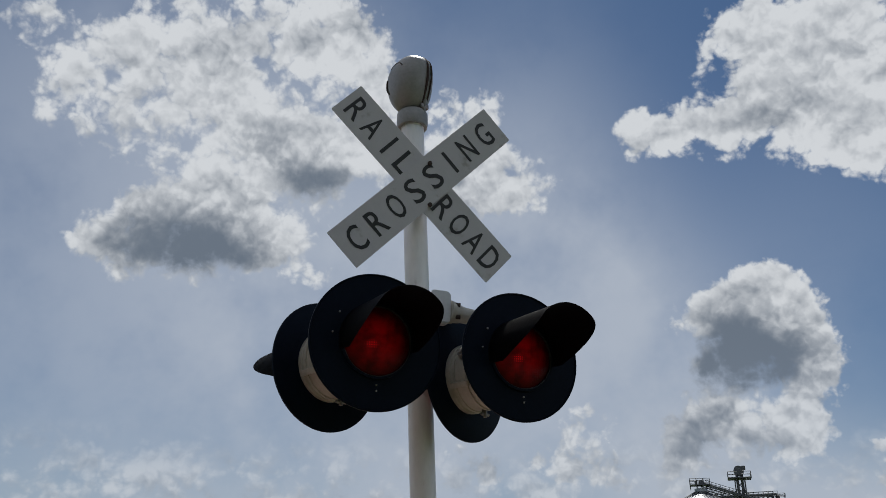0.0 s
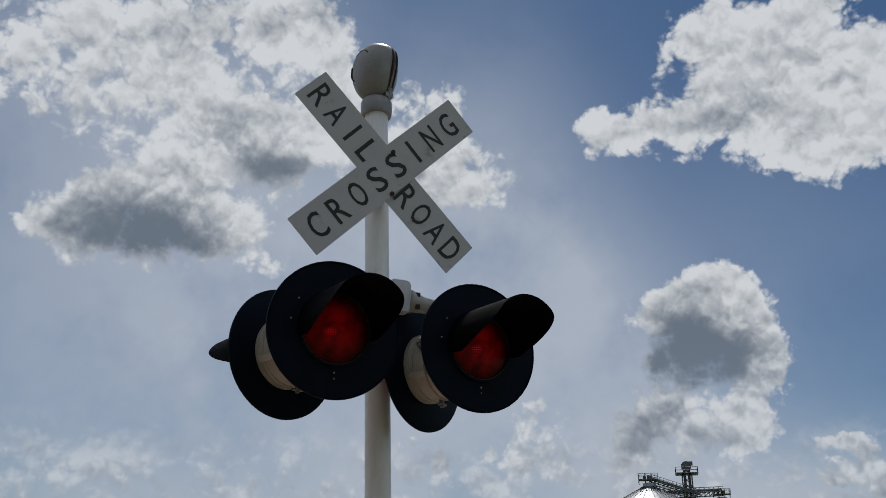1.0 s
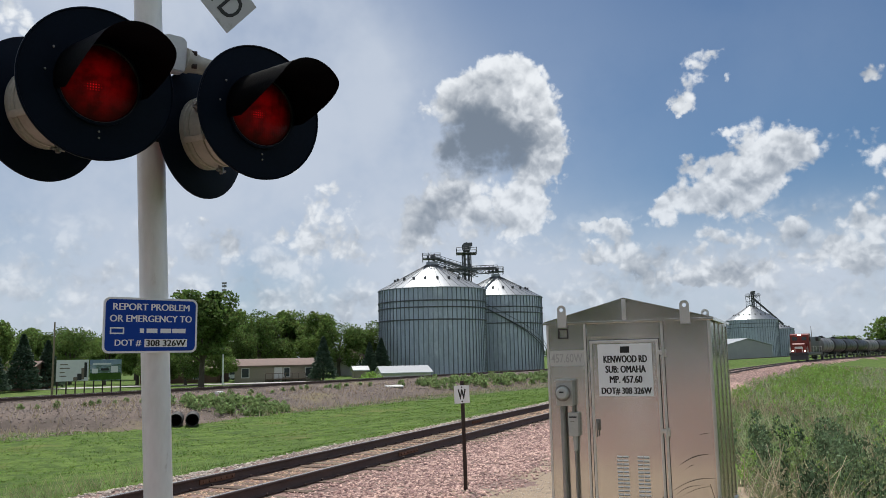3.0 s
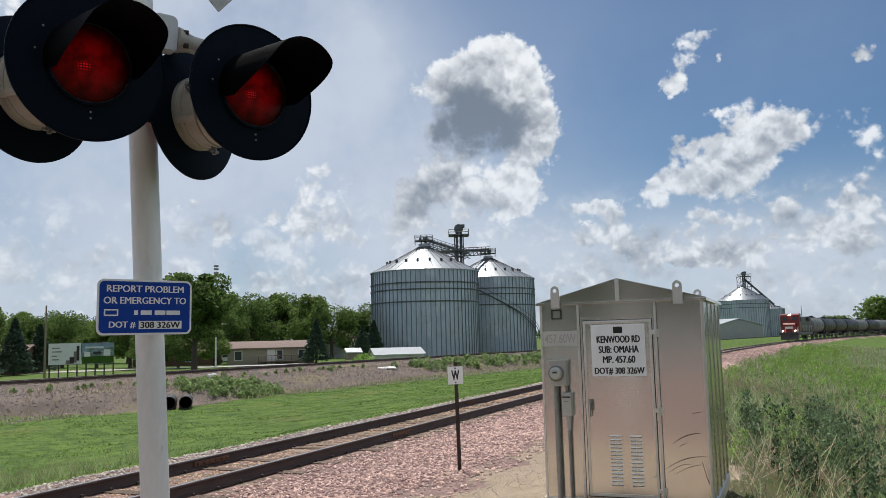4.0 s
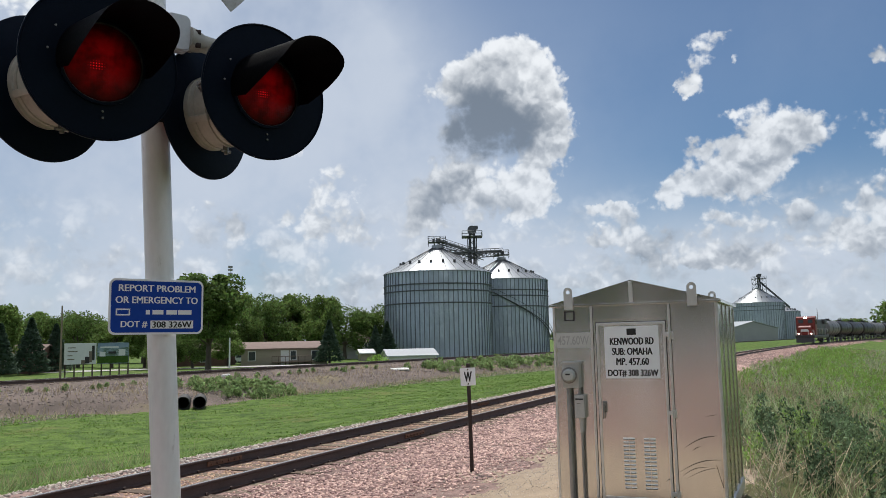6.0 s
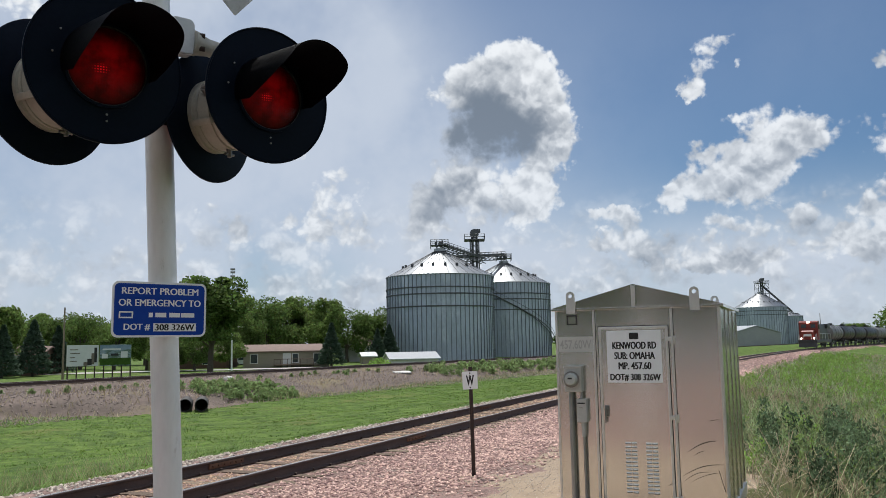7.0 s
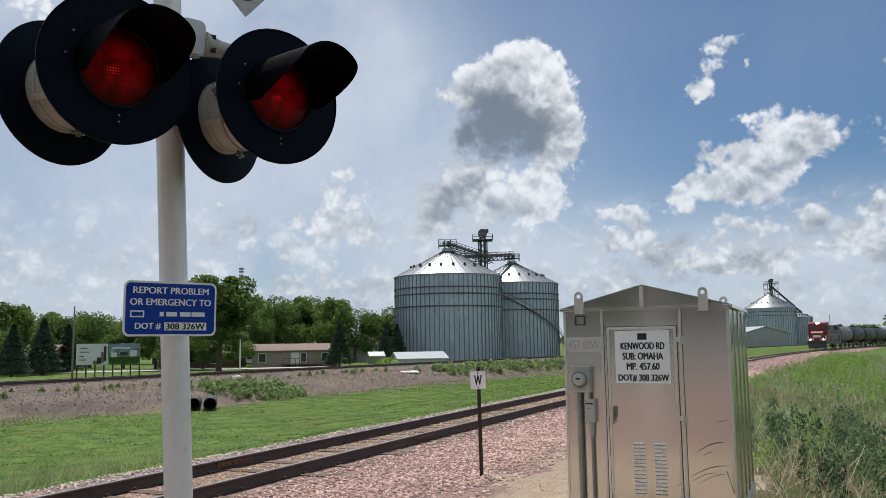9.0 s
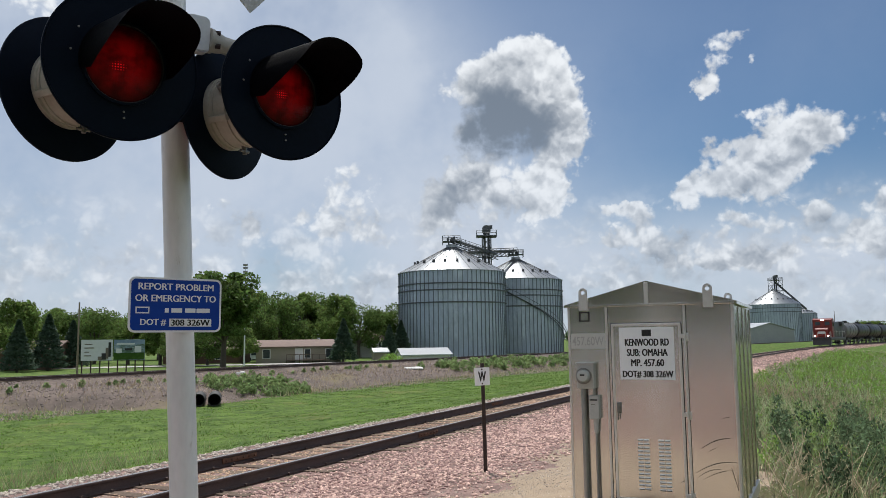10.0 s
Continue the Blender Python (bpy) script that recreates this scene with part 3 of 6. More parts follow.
bm = bmesh.new()
bmesh.ops.create_uvsphere(bm, u_segments=40, v_segments=24, radius=1.0)
for q in bm.verts:
    x, y, z = (math.copysign(abs(k) ** 0.82, k) for k in q.co)
    ex, ez = egg(x, z)
    q.co = (ex, y * (0.135 if y > 0 else 0.1), ez)
bell = part("bell_housing", bm, bell_m, signal, "", bell_at)
for off, grow, thick in ((-0.018, 1.035, 0.007), (-0.045, 1.0, 0.005)):
    bm = bmesh.new()
    pts = [Vector((egg(grow * math.cos(a), grow * math.sin(a))[0], off, egg(grow * math.cos(a), grow * math.sin(a))[1])) for a in [2 * math.pi * i / 40 for i in range(41)]]
    for p, q in zip(pts, pts[1:]):
        tube(bm, p, q, thick, seg=8)
    part("seam_band", bm, rust_post_m, bell, "dark seam band")
bm = bmesh.new()
tube(bm, (0.07, -0.03, 0.02), (0.09, -0.03, 0.1), 0.012)
box(bm, (0.075, -0.03, 0.06), (0.03, 0.05, 0.03), None, 0.006)
part("latch", bm, steel_m, bell)
for a0, a1, rx, rz, cz in ((20, 120, 0.085, 0.07, 0.245), (150, 235, 0.07, 0.075, 0.2)):
    bm = bmesh.new()
    pts = []
    for i in range(13):
        a = radians(a0 + (a1 - a0) * i / 12)
        x, z = rx * math.cos(a), cz + rz * math.sin(a) - 0.205
        y = 0.135 * max(0.05, 1 - (x / 0.158) ** 2 - (z / 0.178) ** 2) ** 0.42 + 0.004
        pts.append(Vector((x, y, z + 0.222)))
    for p, q in zip(pts, pts[1:]):
        tube(bm, p, q, 0.005, seg=6)
    part("cover_groove", bm, rust_post_m, bell, "dark cover groove")

# lights
lens_m = bpy.data.materials.new("red lens")
lens_m.use_nodes = True
L = Tree(lens_m.node_tree)
lco = L.node("ShaderNodeTexCoord").outputs["Object"]
cell = L.node("ShaderNodeTexVoronoi", {"Vector": L.vec("MULTIPLY", lco, (1, 1, 0)), "Scale": 95.0, "Randomness": 0.0}).outputs["Distance"]
rad = L.vec("LENGTH", L.vec("ADD", L.vec("MULTIPLY", lco, (1, 1.6, 0)), (0.03, 0.03, 0)))
dots = L.math("MULTIPLY", L.step(cell, 0.33, 0.18), L.step(rad, 0.038, 0.008))
haze = L.step(L.noise(lco, 17.0, 3.0, 0.5).outputs[0], 0.3, 0.7, 0.35, 1.3)
glow = L.math("MULTIPLY_ADD", dots, 0.55, L.math("MULTIPLY", haze, L.step(L.vec("LENGTH", L.vec("ADD", L.vec("MULTIPLY", lco, (1, 1, 0)), (0.015, 0.01, 0))), 0.165, 0.02, 0.003, 0.07)))
lp = L.node("ShaderNodeBsdfPrincipled", {"Base Color": rgb(0.012, 0.0005, 0.0008), "Roughness": 0.4, "Specular IOR Level": 0.12, "Emission Color": rgb(1.0, 0.006, 0.012),
            "Emission Strength": glow, "Normal": L.node("ShaderNodeBump", {"Strength": 0.25, "Distance": 0.004, "Height": cell}).outputs[0]})
L.node("ShaderNodeOutputMaterial", [lp.outputs[0]])


soot_rim_m = surface("worn black rim", (0.02, 0.02, 0.022), (0.012, 0.012, 0.014), 0.45, scale=9, fine=60, bump=0.05)


def light_head(at):
    head = part("light_head", lathe(bmesh.new(), [(0.13, -0.006), (0.3, -0.006), (0.305, -0.003), (0.305, 0.006), (0.3, 0.009), (0.297, 0.003), (0.166, 0.004), (0.166, 0.02), (0.156, 0.02), (0.156, 0.0)], 72),
                black_m, signal, "round black background disc", at)
    part("lens", lathe(bmesh.new(), [(0.157, 0.004), (0.148, 0.012), (0.12, 0.022), (0.077, 0.03), (0.033, 0.034), (0, 0.035)], 48), lens_m, head, "red lens")
    part("lens_ring", lathe(bmesh.new(), [(0.150, 0.010), (0.153, 0.018), (0.163, 0.02), (0.165, 0.008)], 48), soot_rim_m, head, "dull black retaining ring")
    # hood: a tapering half shell, longest at the top
    bm = bmesh.new()
    n, k = 40, 8
    grid = []
    for i in range(n + 1):
        th = radians(-104 + 208 * i / n)
        c = math.cos(th)
        g = max(0.0, min(1.0, (c + 0.34) / 0.95))
        ln = 0.03 + 0.385 * math.sin(g * math.pi / 2) ** 0.95
        row = []
        for j in range(k + 1):
            f = j / k
            r = 0.172 - 0.012 * f
            row.append(bm.verts.new((r * math.sin(th), r * c + 0.006 * f - 0.02 * f, 0.004 + ln * f)))
        grid.append(row)
    for i in range(n):
        for j in range(k):
            bm.faces.new((grid[i][j], grid[i + 1][j], grid[i + 1][j + 1], grid[i][j + 1]))
    bmesh.ops.solidify(bm, geom=bm.faces[:], thickness=0.003)
    part("hood", bm, hood_m, head, "long black visor")
    can = part("lamp_housing", lathe(bmesh.new(), [(0.17, -0.006), (0.172, -0.03), (0.162, -0.034), (0.158, -0.13), (0.166, -0.134), (0.166, -0.15), (0.15, -0.158), (0.12, -0.19), (0.06, -0.21), (0, -0.212)], 48),
               cream_m, head, "cream lamp housing")
    for a in (200, 340, 90):
        bm = bmesh.new()
        box(bm, (0.168 * math.cos(radians(a)), 0.168 * math.sin(radians(a)), -0.085), (0.035, 0.03, 0.1), Matrix.Rotation(radians(a), 3, "Z"), 0.006)
        part("hinge", bm, cream_m, can)
    for z in (-0.05, -0.115):
        part("band", lathe(bmesh.new(), [(0.158, z - 0.006), (0.167, z - 0.005), (0.167, z + 0.005), (0.158, z + 0.006)], 48), cream_m, can, "raised band")
    for a in (150, 30):
        bm = bmesh.new()
        c_, s_ = math.cos(radians(a)), math.sin(radians(a))
        tube(bm, (0.15 * c_, 0.15 * s_, -0.1), (0.19 * c_, 0.19 * s_, -0.1), 0.024, 0.02, 14)
        tube(bm, (0.19 * c_, 0.19 * s_, -0.1), (0.2 * c_, 0.2 * s_, -0.1), 0.011, seg=8)
        part("knuckle", bm, steel_m, can, "bolted hinge knuckle")
    bm = bmesh.new()
    tube(bm, (0, -0.155, -0.1), (0, -0.2, -0.1), 0.014, 0.01)
    tube(bm, (-0.03, -0.185, -0.1), (0.03, -0.185, -0.1), 0.007)
    part("wing_bolt", bm, steel_m, can)
    for x, y in ((0, -0.19), (0, -0.215), (-0.2, 0.03), (-0.17, 0.12), (0.16, 0.14)):
        bm = bmesh.new()
        lathe(bm, [(0, 0.006), (0.004, 0.005), (0.005, 0)], 8)
        part("rivet", bm, steel_m, head, "", pose(x, y, 0.003))
    return head


def aimed(p, heading, tilt):
    a, t = radians(heading), radians(tilt)
    z = Vector((math.sin(a) * math.cos(t), -math.cos(a) * math.cos(t), -math.sin(t)))
    x = UP.cross(z).normalized()
    return TO @ axes(Vector(p), x, z.cross(x), z)


LIGHTS = [((-1.348, 3.094, 3.004), 42, 4), ((-0.806, 3.537, 3.013), 43, 2), ((-1.679, 3.303, 2.972), 63 + 180, 1), ((-1.124, 3.725, 2.970), 68 + 180, 1)]
for p, a, t in LIGHTS:
    light_head(aimed(p, a, t))

# junction plate and arms
pale_m = surface("pale grey enamel", (0.66, 0.67, 0.70), (0.56, 0.57, 0.6), 0.45, scale=7, fine=60, bump=0.04, stain=(0.4, 0.37, 0.33), stain_scale=9, stain_lo=0.63)
jb = Vector((-1.165, 3.51, 3.26))
jx = Vector((0.774, 0.633, 0)).normalized()
jframe = TO @ axes(jb, jx, Vector((-jx.y, jx.x, 0)), Vector((0, 0, 1)))
bm = bmesh.new()
prism(bm, round_rect(0.11, 0.165, 0.028), -0.03, 0.03, pose(-0.035, 0, 0.015, 90, 0, 0))
bmesh.ops.bevel(bm, geom=[e for e in bm.edges if abs(e.verts[0].co.y - e.verts[1].co.y) < 1e-5], offset=0.006, segments=2, affect="EDGES")
jbox = part("junction_box", bm, pale_m, signal, "pale grey junction box", jframe)
for side in (-1, 1):
    e = jb + jx * side * 0.30 + Vector((0, 0, -0.03))
    root = jb + jx * (0.02 if side > 0 else -0.09) + Vector((0, 0, 0.0))
    away = (e - root).normalized()
    bm = bmesh.new()
    tube(bm, TO @ root, TO @ (root + away * 0.02), 0.058, 0.055, 24)
    tube(bm, TO @ (root + away * 0.02), TO @ (root + away * 0.07), 0.052, 0.040, 24)
    tube(bm, TO @ (root + away * 0.06), TO @ e, 0.040, seg=24)
    arm_ = part("arm", bm, cream_m, signal, "cream tubular arm")
    bm = bmesh.new()
    tube(bm, TO @ (e + Vector((0, 0, 0.05))), TO @ (e - Vector((0, 0, 0.1))), 0.045, 0.055, 20)
    part("elbow", bm, cream_m, arm_)
    for dz in (-0.03, 0.03):
        bm = bmesh.new()
        c0 = root + away * 0.02 + Vector((0, 0, dz)) + Vector((jx.y, -jx.x, 0)) * 0.035
        tube(bm, TO @ c0, TO @ (c0 + away * 0.02 + Vector((jx.y, -jx.x, 0)) * 0.01), 0.012, seg=8)
        part("bolt", bm, rust_post_m, arm_, "dark bolt head")
    bm = bmesh.new()
    pts = [root + away * 0.1 + Vector((0, 0, -0.04)), root + away * 0.13 + Vector((0, 0, -0.11)), e + Vector((0, 0, -0.16)), e + Vector((0, 0, -0.1))]
    for p, q in zip(pts, pts[1:]):
        tube(bm, TO @ p, TO @ q, 0.007, seg=8)
    part("cable", bm, hood_m, arm_, "short black cable")
bm = bmesh.new()
tube(bm, TO @ jb, TO @ on_mast(3.26), 0.04, seg=20)
tube(bm, TO @ on_mast(3.2), TO @ on_mast(3.32), 0.078, seg=32)
part("mast_clamp", bm, cream_m, signal)

# notice
hn = Vector((0.74, 0.67, 0)).normalized()
vn = (UP - hn * UP.dot(hn)).normalized()
nn = hn.cross(vn)
NO = Vector((-1.325, 3.675, 2.073)) + nn * 0.01
at = TO @ axes(NO, hn, vn, nn)
bm = bmesh.new()
prism(bm, round_rect(0.432, 0.246, 0.028), -0.002, 0.002)
notice = part("notice_plate", bm, white_ink_m, signal, "blue emergency notice with white border and lettering", at)
bm = bmesh.new()
prism(bm, round_rect(0.414, 0.228, 0.022), 0.002, 0.0026)
part("blue_field", bm, blue_m, notice, "blue field")
for k in (-1, 1):
    lettering("REPORT PROBLEM", white_ink_m, notice, pose(k * 0.0011, 0.082, 0.0035 + k * 0.0002), 0.030, 0.35)
for k in (-1, 1):
    lettering("OR EMERGENCY TO", white_ink_m, notice, pose(k * 0.0011, 0.030, 0.0035 + k * 0.0002), 0.030, 0.375)
for k in (-1, 1):
    lettering("DOT #", white_ink_m, notice, pose(-0.105 + k * 0.0011, -0.078, 0.0035 + k * 0.0002), 0.030, 0.115)
bm = bmesh.new()
for x, w in ((0.0, 0.018), (0.046, 0.05), (0.11, 0.05), (0.172, 0.064)):
    box(bm, (x - 0.045, -0.024, 0.003), (w, 0.02, 0.001))
part("bars", bm, white_ink_m, notice, "row of white bars")
bm = bmesh.new()
for sx in (-1, 1):
    box(bm, (-0.155 + sx * 0.0, -0.024 + sx * 0.012, 0.003), (0.062, 0.006, 0.001))
box(bm, (-0.183, -0.024, 0.003), (0.006, 0.028, 0.001))
box(bm, (-0.127, -0.024, 0.003), (0.006, 0.028, 0.001))
part("emblem", bm, white_ink_m, notice, "plain white emblem")
bm = bmesh.new()
box(bm, (0.068, -0.079, 0.003), (0.2, 0.036, 0.001))
part("number_field", bm, white_ink_m, notice, "white field")
for k in (-1, 1):
    lettering("308 326W", ink_m, notice, pose(0.068 + k * 0.0012, -0.079, 0.0042 + k * 0.0002), 0.028, 0.183)

# ---- aluminium signal bungalow ----
alu_m = surface("brushed aluminium sheet", (0.78, 0.745, 0.70), (0.70, 0.665, 0.62), 0.17, metal=0.95, scale=1.6, fine=5, mixing=0.35, stretch=(1, 1, 0.5), bump=0.06, bump_scale=1.3, rough_var=0.1, stain=(0.66, 0.61, 0.56), stain_scale=1.6, stain_lo=0.57)
trim_m = surface("aluminium trim", (0.80, 0.79, 0.77), (0.66, 0.65, 0.63), 0.36, metal=0.7, scale=6, fine=60, bump=0.02)
seam_m = surface("dark seam", (0.05, 0.045, 0.04), (0.03, 0.028, 0.025), 0.8, scale=20, fine=90, bump=0.0)
box_m = surface("pale grey meter box", (0.5, 0.5, 0.48), (0.42, 0.42, 0.4), 0.5, metal=0.2, scale=8, fine=60, bump=0.03)
pipe_m = surface("galvanised conduit", (0.4, 0.4, 0.4), (0.25, 0.25, 0.26), 0.35, metal=0.8, scale=5, fine=40, bump=0.03, stretch=(1, 1, 0.3))
tag_m = surface("silver number tape", (0.56, 0.56, 0.53), (0.5, 0.5, 0.48), 0.45, scale=9, fine=80, bump=0.02)
faint_m = surface("faded lettering", (0.33, 0.33, 0.32), (0.42, 0.42, 0.4), 0.5, scale=20, fine=80, bump=0.0)
glass_m = surface("meter glass", (0.5, 0.52, 0.5), (0.4, 0.42, 0.4), 0.1, scale=20, fine=90, bump=0.0)
scuff_m = surface("dark scuff", (0.2, 0.17, 0.14), (0.13, 0.11, 0.09), 0.7, metal=0.3, scale=25, fine=120, bump=0.0)
HB, DB, W2 = 2.144, 2.04, 0.892
XB = Vector((0.918, -0.396, 0)).normalized()
M_B = axes(Vector((2.798, 8.607, 0.11)) - XB * W2, XB, T, Vector((0, 0, 1)))
bung = thing("signal_bungalow", M_B, "brushed aluminium railway signal bungalow with a low gabled roof", "equipment shed")


def slab(name, x0, x1, z0, z1, y0, y1, material, parent=bung, label="", bevel=0.003):
    bm = bmesh.new()
    box(bm, ((x0 + x1) / 2, (y0 + y1) / 2, (z0 + z1) / 2), (x1 - x0, y1 - y0, z1 - z0), None, bevel)
    return part(name, bm, material, parent, label, None, None)


slab("body", -W2, W2, 0, HB, 0.0, DB, alu_m, bung, "", 0.0)
slab("plinth", -W2 - 0.02, W2 + 0.02, -0.12, 0.015, -0.02, DB + 0.02, trim_m, bung, "aluminium base channel")
bm = bmesh.new()
prof = [(-W2 - 0.035, HB), (W2 + 0.035, HB), (W2 + 0.035, HB + 0.018), (0, HB + 0.262), (-W2 - 0.035, HB + 0.018)]
prism(bm, prof, -DB - 0.03, 0.012, pose(0, 0, 0, 90, 0, 0))
roof = part("roof", bm, alu_m, bung, "low gabled aluminium roof")
slab("fascia", -W2 - 0.036, W2 + 0.036, HB - 0.012, HB + 0.014, -0.024, -0.0125, alu_m, roof)
slab("gable_strip", -0.022, 0.022, HB + 0.016, HB + 0.245, -0.024, -0.0125, trim_m, roof)
for x in (-W2 + 0.012, W2 - 0.012):
    slab("corner_trim", x - 0.013, x + 0.013, 0.02, HB - 0.015, -0.006, -0.0005, trim_m)
slab("corner_trim", W2 + 0.0005, W2 + 0.006, 0.02, HB - 0.015, 0.0, 0.03, trim_m)
slab("side_fascia", W2 + 0.0355, W2 + 0.041, HB - 0.02, HB + 0.018, -0.02, DB + 0.03, alu_m)
for y in (0.5, 1.0, 1.5, 2.0):
    slab("side_rib", W2 + 0.0005, W2 + 0.011, 0.02, HB - 0.03, y - 0.018, y + 0.018, alu_m)
for x in (-0.452, 0.392):
    slab("seam_cover", x - 0.013, x + 0.013, 0.02, HB - 0.015, -0.005, -0.0005, trim_m)
    slab("joint", x + 0.014, x + 0.020, 0.02, HB - 0.015, -0.002, -0.0004, seam_m, bung, "dark joint", 0)
slab("header_panel", -0.43, 0.37, 1.975, HB - 0.015, -0.004, -0.0005, alu_m)
# door
door = slab("door", -0.40, 0.352, 0.045, 1.945, -0.010, -0.0008, alu_m, bung, "aluminium door with louvres")
for n, (x0, x1, z0, z1) in (("gap", (-0.408, -0.4005, 0.04, 1.952)), ("gap", (0.3525, 0.36, 0.04, 1.952)), ("gap", (-0.4, 0.352, 1.9455, 1.952)), ("gap", (-0.4, 0.352, 0.038, 0.0445))):
    slab("door_gap", x0, x1, z0, z1, -0.004, -0.0008, seam_m, door, "dark gap", 0)
for x0, x1, z0, z1 in ((-0.40, -0.372, 0.05, 1.94), (0.325, 0.352, 0.05, 1.94), (-0.372, 0.325, 1.912, 1.94), (-0.372, 0.325, 0.05, 0.08)):
    slab("door_rim", x0, x1, z0, z1, -0.018, -0.0102, trim_m, door)
for z in (1.80, 0.97, 0.13):
    bm = bmesh.new()
    box(bm, (0.37, -0.016, z), (0.075, 0.012, 0.045), None, 0.004)
    box(bm, (0.415, -0.014, z - 0.01), (0.022, 0.012, 0.085), None, 0.004)
    tube(bm, (0.392, -0.026, z - 0.045), (0.392, -0.026, z + 0.045), 0.009, seg=10)
    part("hinge", bm, trim_m, door)
bm = bmesh.new()
box(bm, (-0.335, -0.018, 1.03), (0.05, 0.014, 0.12), None, 0.006)
tube(bm, (-0.335, -0.02, 1.05), (-0.335, -0.06, 1.05), 0.014)
tube(bm, (-0.335, -0.055, 1.06), (-0.345, -0.058, 0.9), 0.009, 0.007)
handle = part("handle", bm, steel_m, door, "worn steel door handle")
# louvres take the paler trim colour, which paints in their lit tops
for cx in (-0.122, -0.056, 0.098, 0.164):
    for r in range(14):
        bm = bmesh.new()
        prism(bm, [(0, -0.012), (-0.003, -0.012), (-0.016, 0.002), (-0.013, 0.010), (0, 0.013)], -0.028, 0.028, axes(Vector((cx, -0.0102, 0.69 - r * 0.0395)), Vector((0, 1, 0)), Vector((0, 0, 1)), Vector((1, 0, 0))))
        part("louvre", bm, trim_m, door, "", None, 60)
plate = slab("name_plate", -0.31, 0.278, 1.335, 1.90, -0.0225, -0.0185, white_sheet_m, door, "white plate with black lettering", 0.001)
UPRIGHT = pose(0, 0, 0, 90, 0, 0)
for text, z, wd in (("KENWOOD RD", 1.735, 0.475), ("SUB: OMAHA", 1.625, 0.44), ("MP. 457.60", 1.515, 0.355), ("DOT# 308 326W", 1.39, 0.545)):
    for k in (-1, 0, 1):       # struck three times, for bold strokes
        lettering(text, ink_m, plate, Matrix.Translation((-0.012 + k * 0.0038, -0.0234 - k * 0.0003, z + (k % 2) * 0.002)) @ UPRIGHT, 0.076, wd - 0.008)
bm = bmesh.new()
box(bm, (-0.012, -0.023, 1.838), (0.1, 0.001, 0.07))
part("emblem", bm, ink_m, plate, "plain black mark")
# things fixed to the front beside the door
bm = bmesh.new()
for x0, x1, z0, z1 in ((-0.755, -0.64, 2.07, 2.082), (-0.755, -0.64, 1.975, 1.987), (-0.755, -0.743, 1.98, 2.08), (-0.652, -0.64, 1.98, 2.08)):
    box(bm, ((x0 + x1) / 2, -0.008, (z0 + z1) / 2), (x1 - x0, 0.014, z1 - z0))
part("vent_frame", bm, seam_m, bung, "small square vent frame")
tag = slab("number_tape", -0.862, -0.468, 1.672, 1.842, -0.0035, -0.0005, tag_m, bung, "silver tape with faded lettering", 0)
lettering("457.60W", faint_m, tag, Matrix.Translation((-0.665, -0.0042, 1.757)) @ UPRIGHT, 0.1, 0.36, 0.012)
meter = slab("meter_box", -0.775, -0.585, 1.235, 1.505, -0.12, -0.0005, box_m, bung, "pale grey electricity meter box", 0.012)
slab("cap", -0.785, -0.575, 1.5, 1.522, -0.13, 0.0, box_m, meter, "", 0.006)
bm = bmesh.new()
lathe(bm, [(0.082, 0), (0.082, 0.02), (0.072, 0.025), (0.068, 0.06), (0.055, 0.078), (0.0, 0.084)], 32)
dial = part("dial", bm, glass_m, meter, "round meter dial", pose(-0.69, -0.12, 1.375, 90, 0, 0))
bm = bmesh.new()
lathe(bm, [(0.076, 0.02), (0.09, 0.02), (0.09, 0.032), (0.076, 0.034)], 32)
part("ring", bm, steel_m, dial)
bm = bmesh.new()
box(bm, (0, 0.012, 0.0845), (0.05, 0.018, 0.002))
part("display", bm, ink_m, dial)
cut = slab("switch_box", -0.655, -0.545, 0.905, 1.16, -0.09, -0.0005, box_m, bung, "pale grey switch box", 0.008)
slab("label_bar", -0.645, -0.56, 1.105, 1.12, -0.0925, -0.0905, ink_m, cut, "dark bar", 0)
slab("text_bar", -0.63, -0.585, 1.06, 1.066, -0.0925, -0.0905, scuff_m, cut, "thin bar", 0)
bm = bmesh.new()
tube(bm, (-0.59, -0.05, 0.91), (-0.59, -0.05, 0.75), 0.03, 0.022)
part("gland", bm, box_m, cut)
for x, r, z1 in ((-0.72, 0.029, 1.24), (-0.59, 0.014, 0.76)):
    bm = bmesh.new()
    tube(bm, (x, -0.05, -0.1), (x, -0.05, z1), r, seg=18)
    part("conduit", bm, pipe_m, bung, "galvanised conduit")
bm = bmesh.new()
tube(bm, (-0.6, -0.05, 1.15), (-0.6, -0.05, 1.24), 0.016)
part("nipple", bm, pipe_m, bung)
# lifting lugs
def lug_plate():
    bm = bmesh.new()
    pts = [(-0.05, 0.0), (0.05, 0.0)] + [(0.05 * math.cos(radians(a)), 0.2 + 0.05 * math.sin(radians(a))) for a in range(0, 181, 15)]
    n = len(pts)
    hole = [(0.022 * math.cos(2 * math.pi * i / n - 2.2), 0.197 + 0.022 * math.sin(2 * math.pi * i / n - 2.2)) for i in range(n)]
    rows = [[bm.verts.new((x, y, z)) for x, y in ring] for z in (-0.004, 0.004) for ring in (pts, hole)]
    for i in range(n):
        j = (i + 1) % n
        for p, q in ((rows[0], rows[1]), (rows[2], rows[3]), (rows[0], rows[2]), (rows[1], rows[3])):
            bm.faces.new((p[i], p[j], q[j], q[i]))
    bmesh.ops.recalc_face_normals(bm, faces=bm.faces)
    return bm


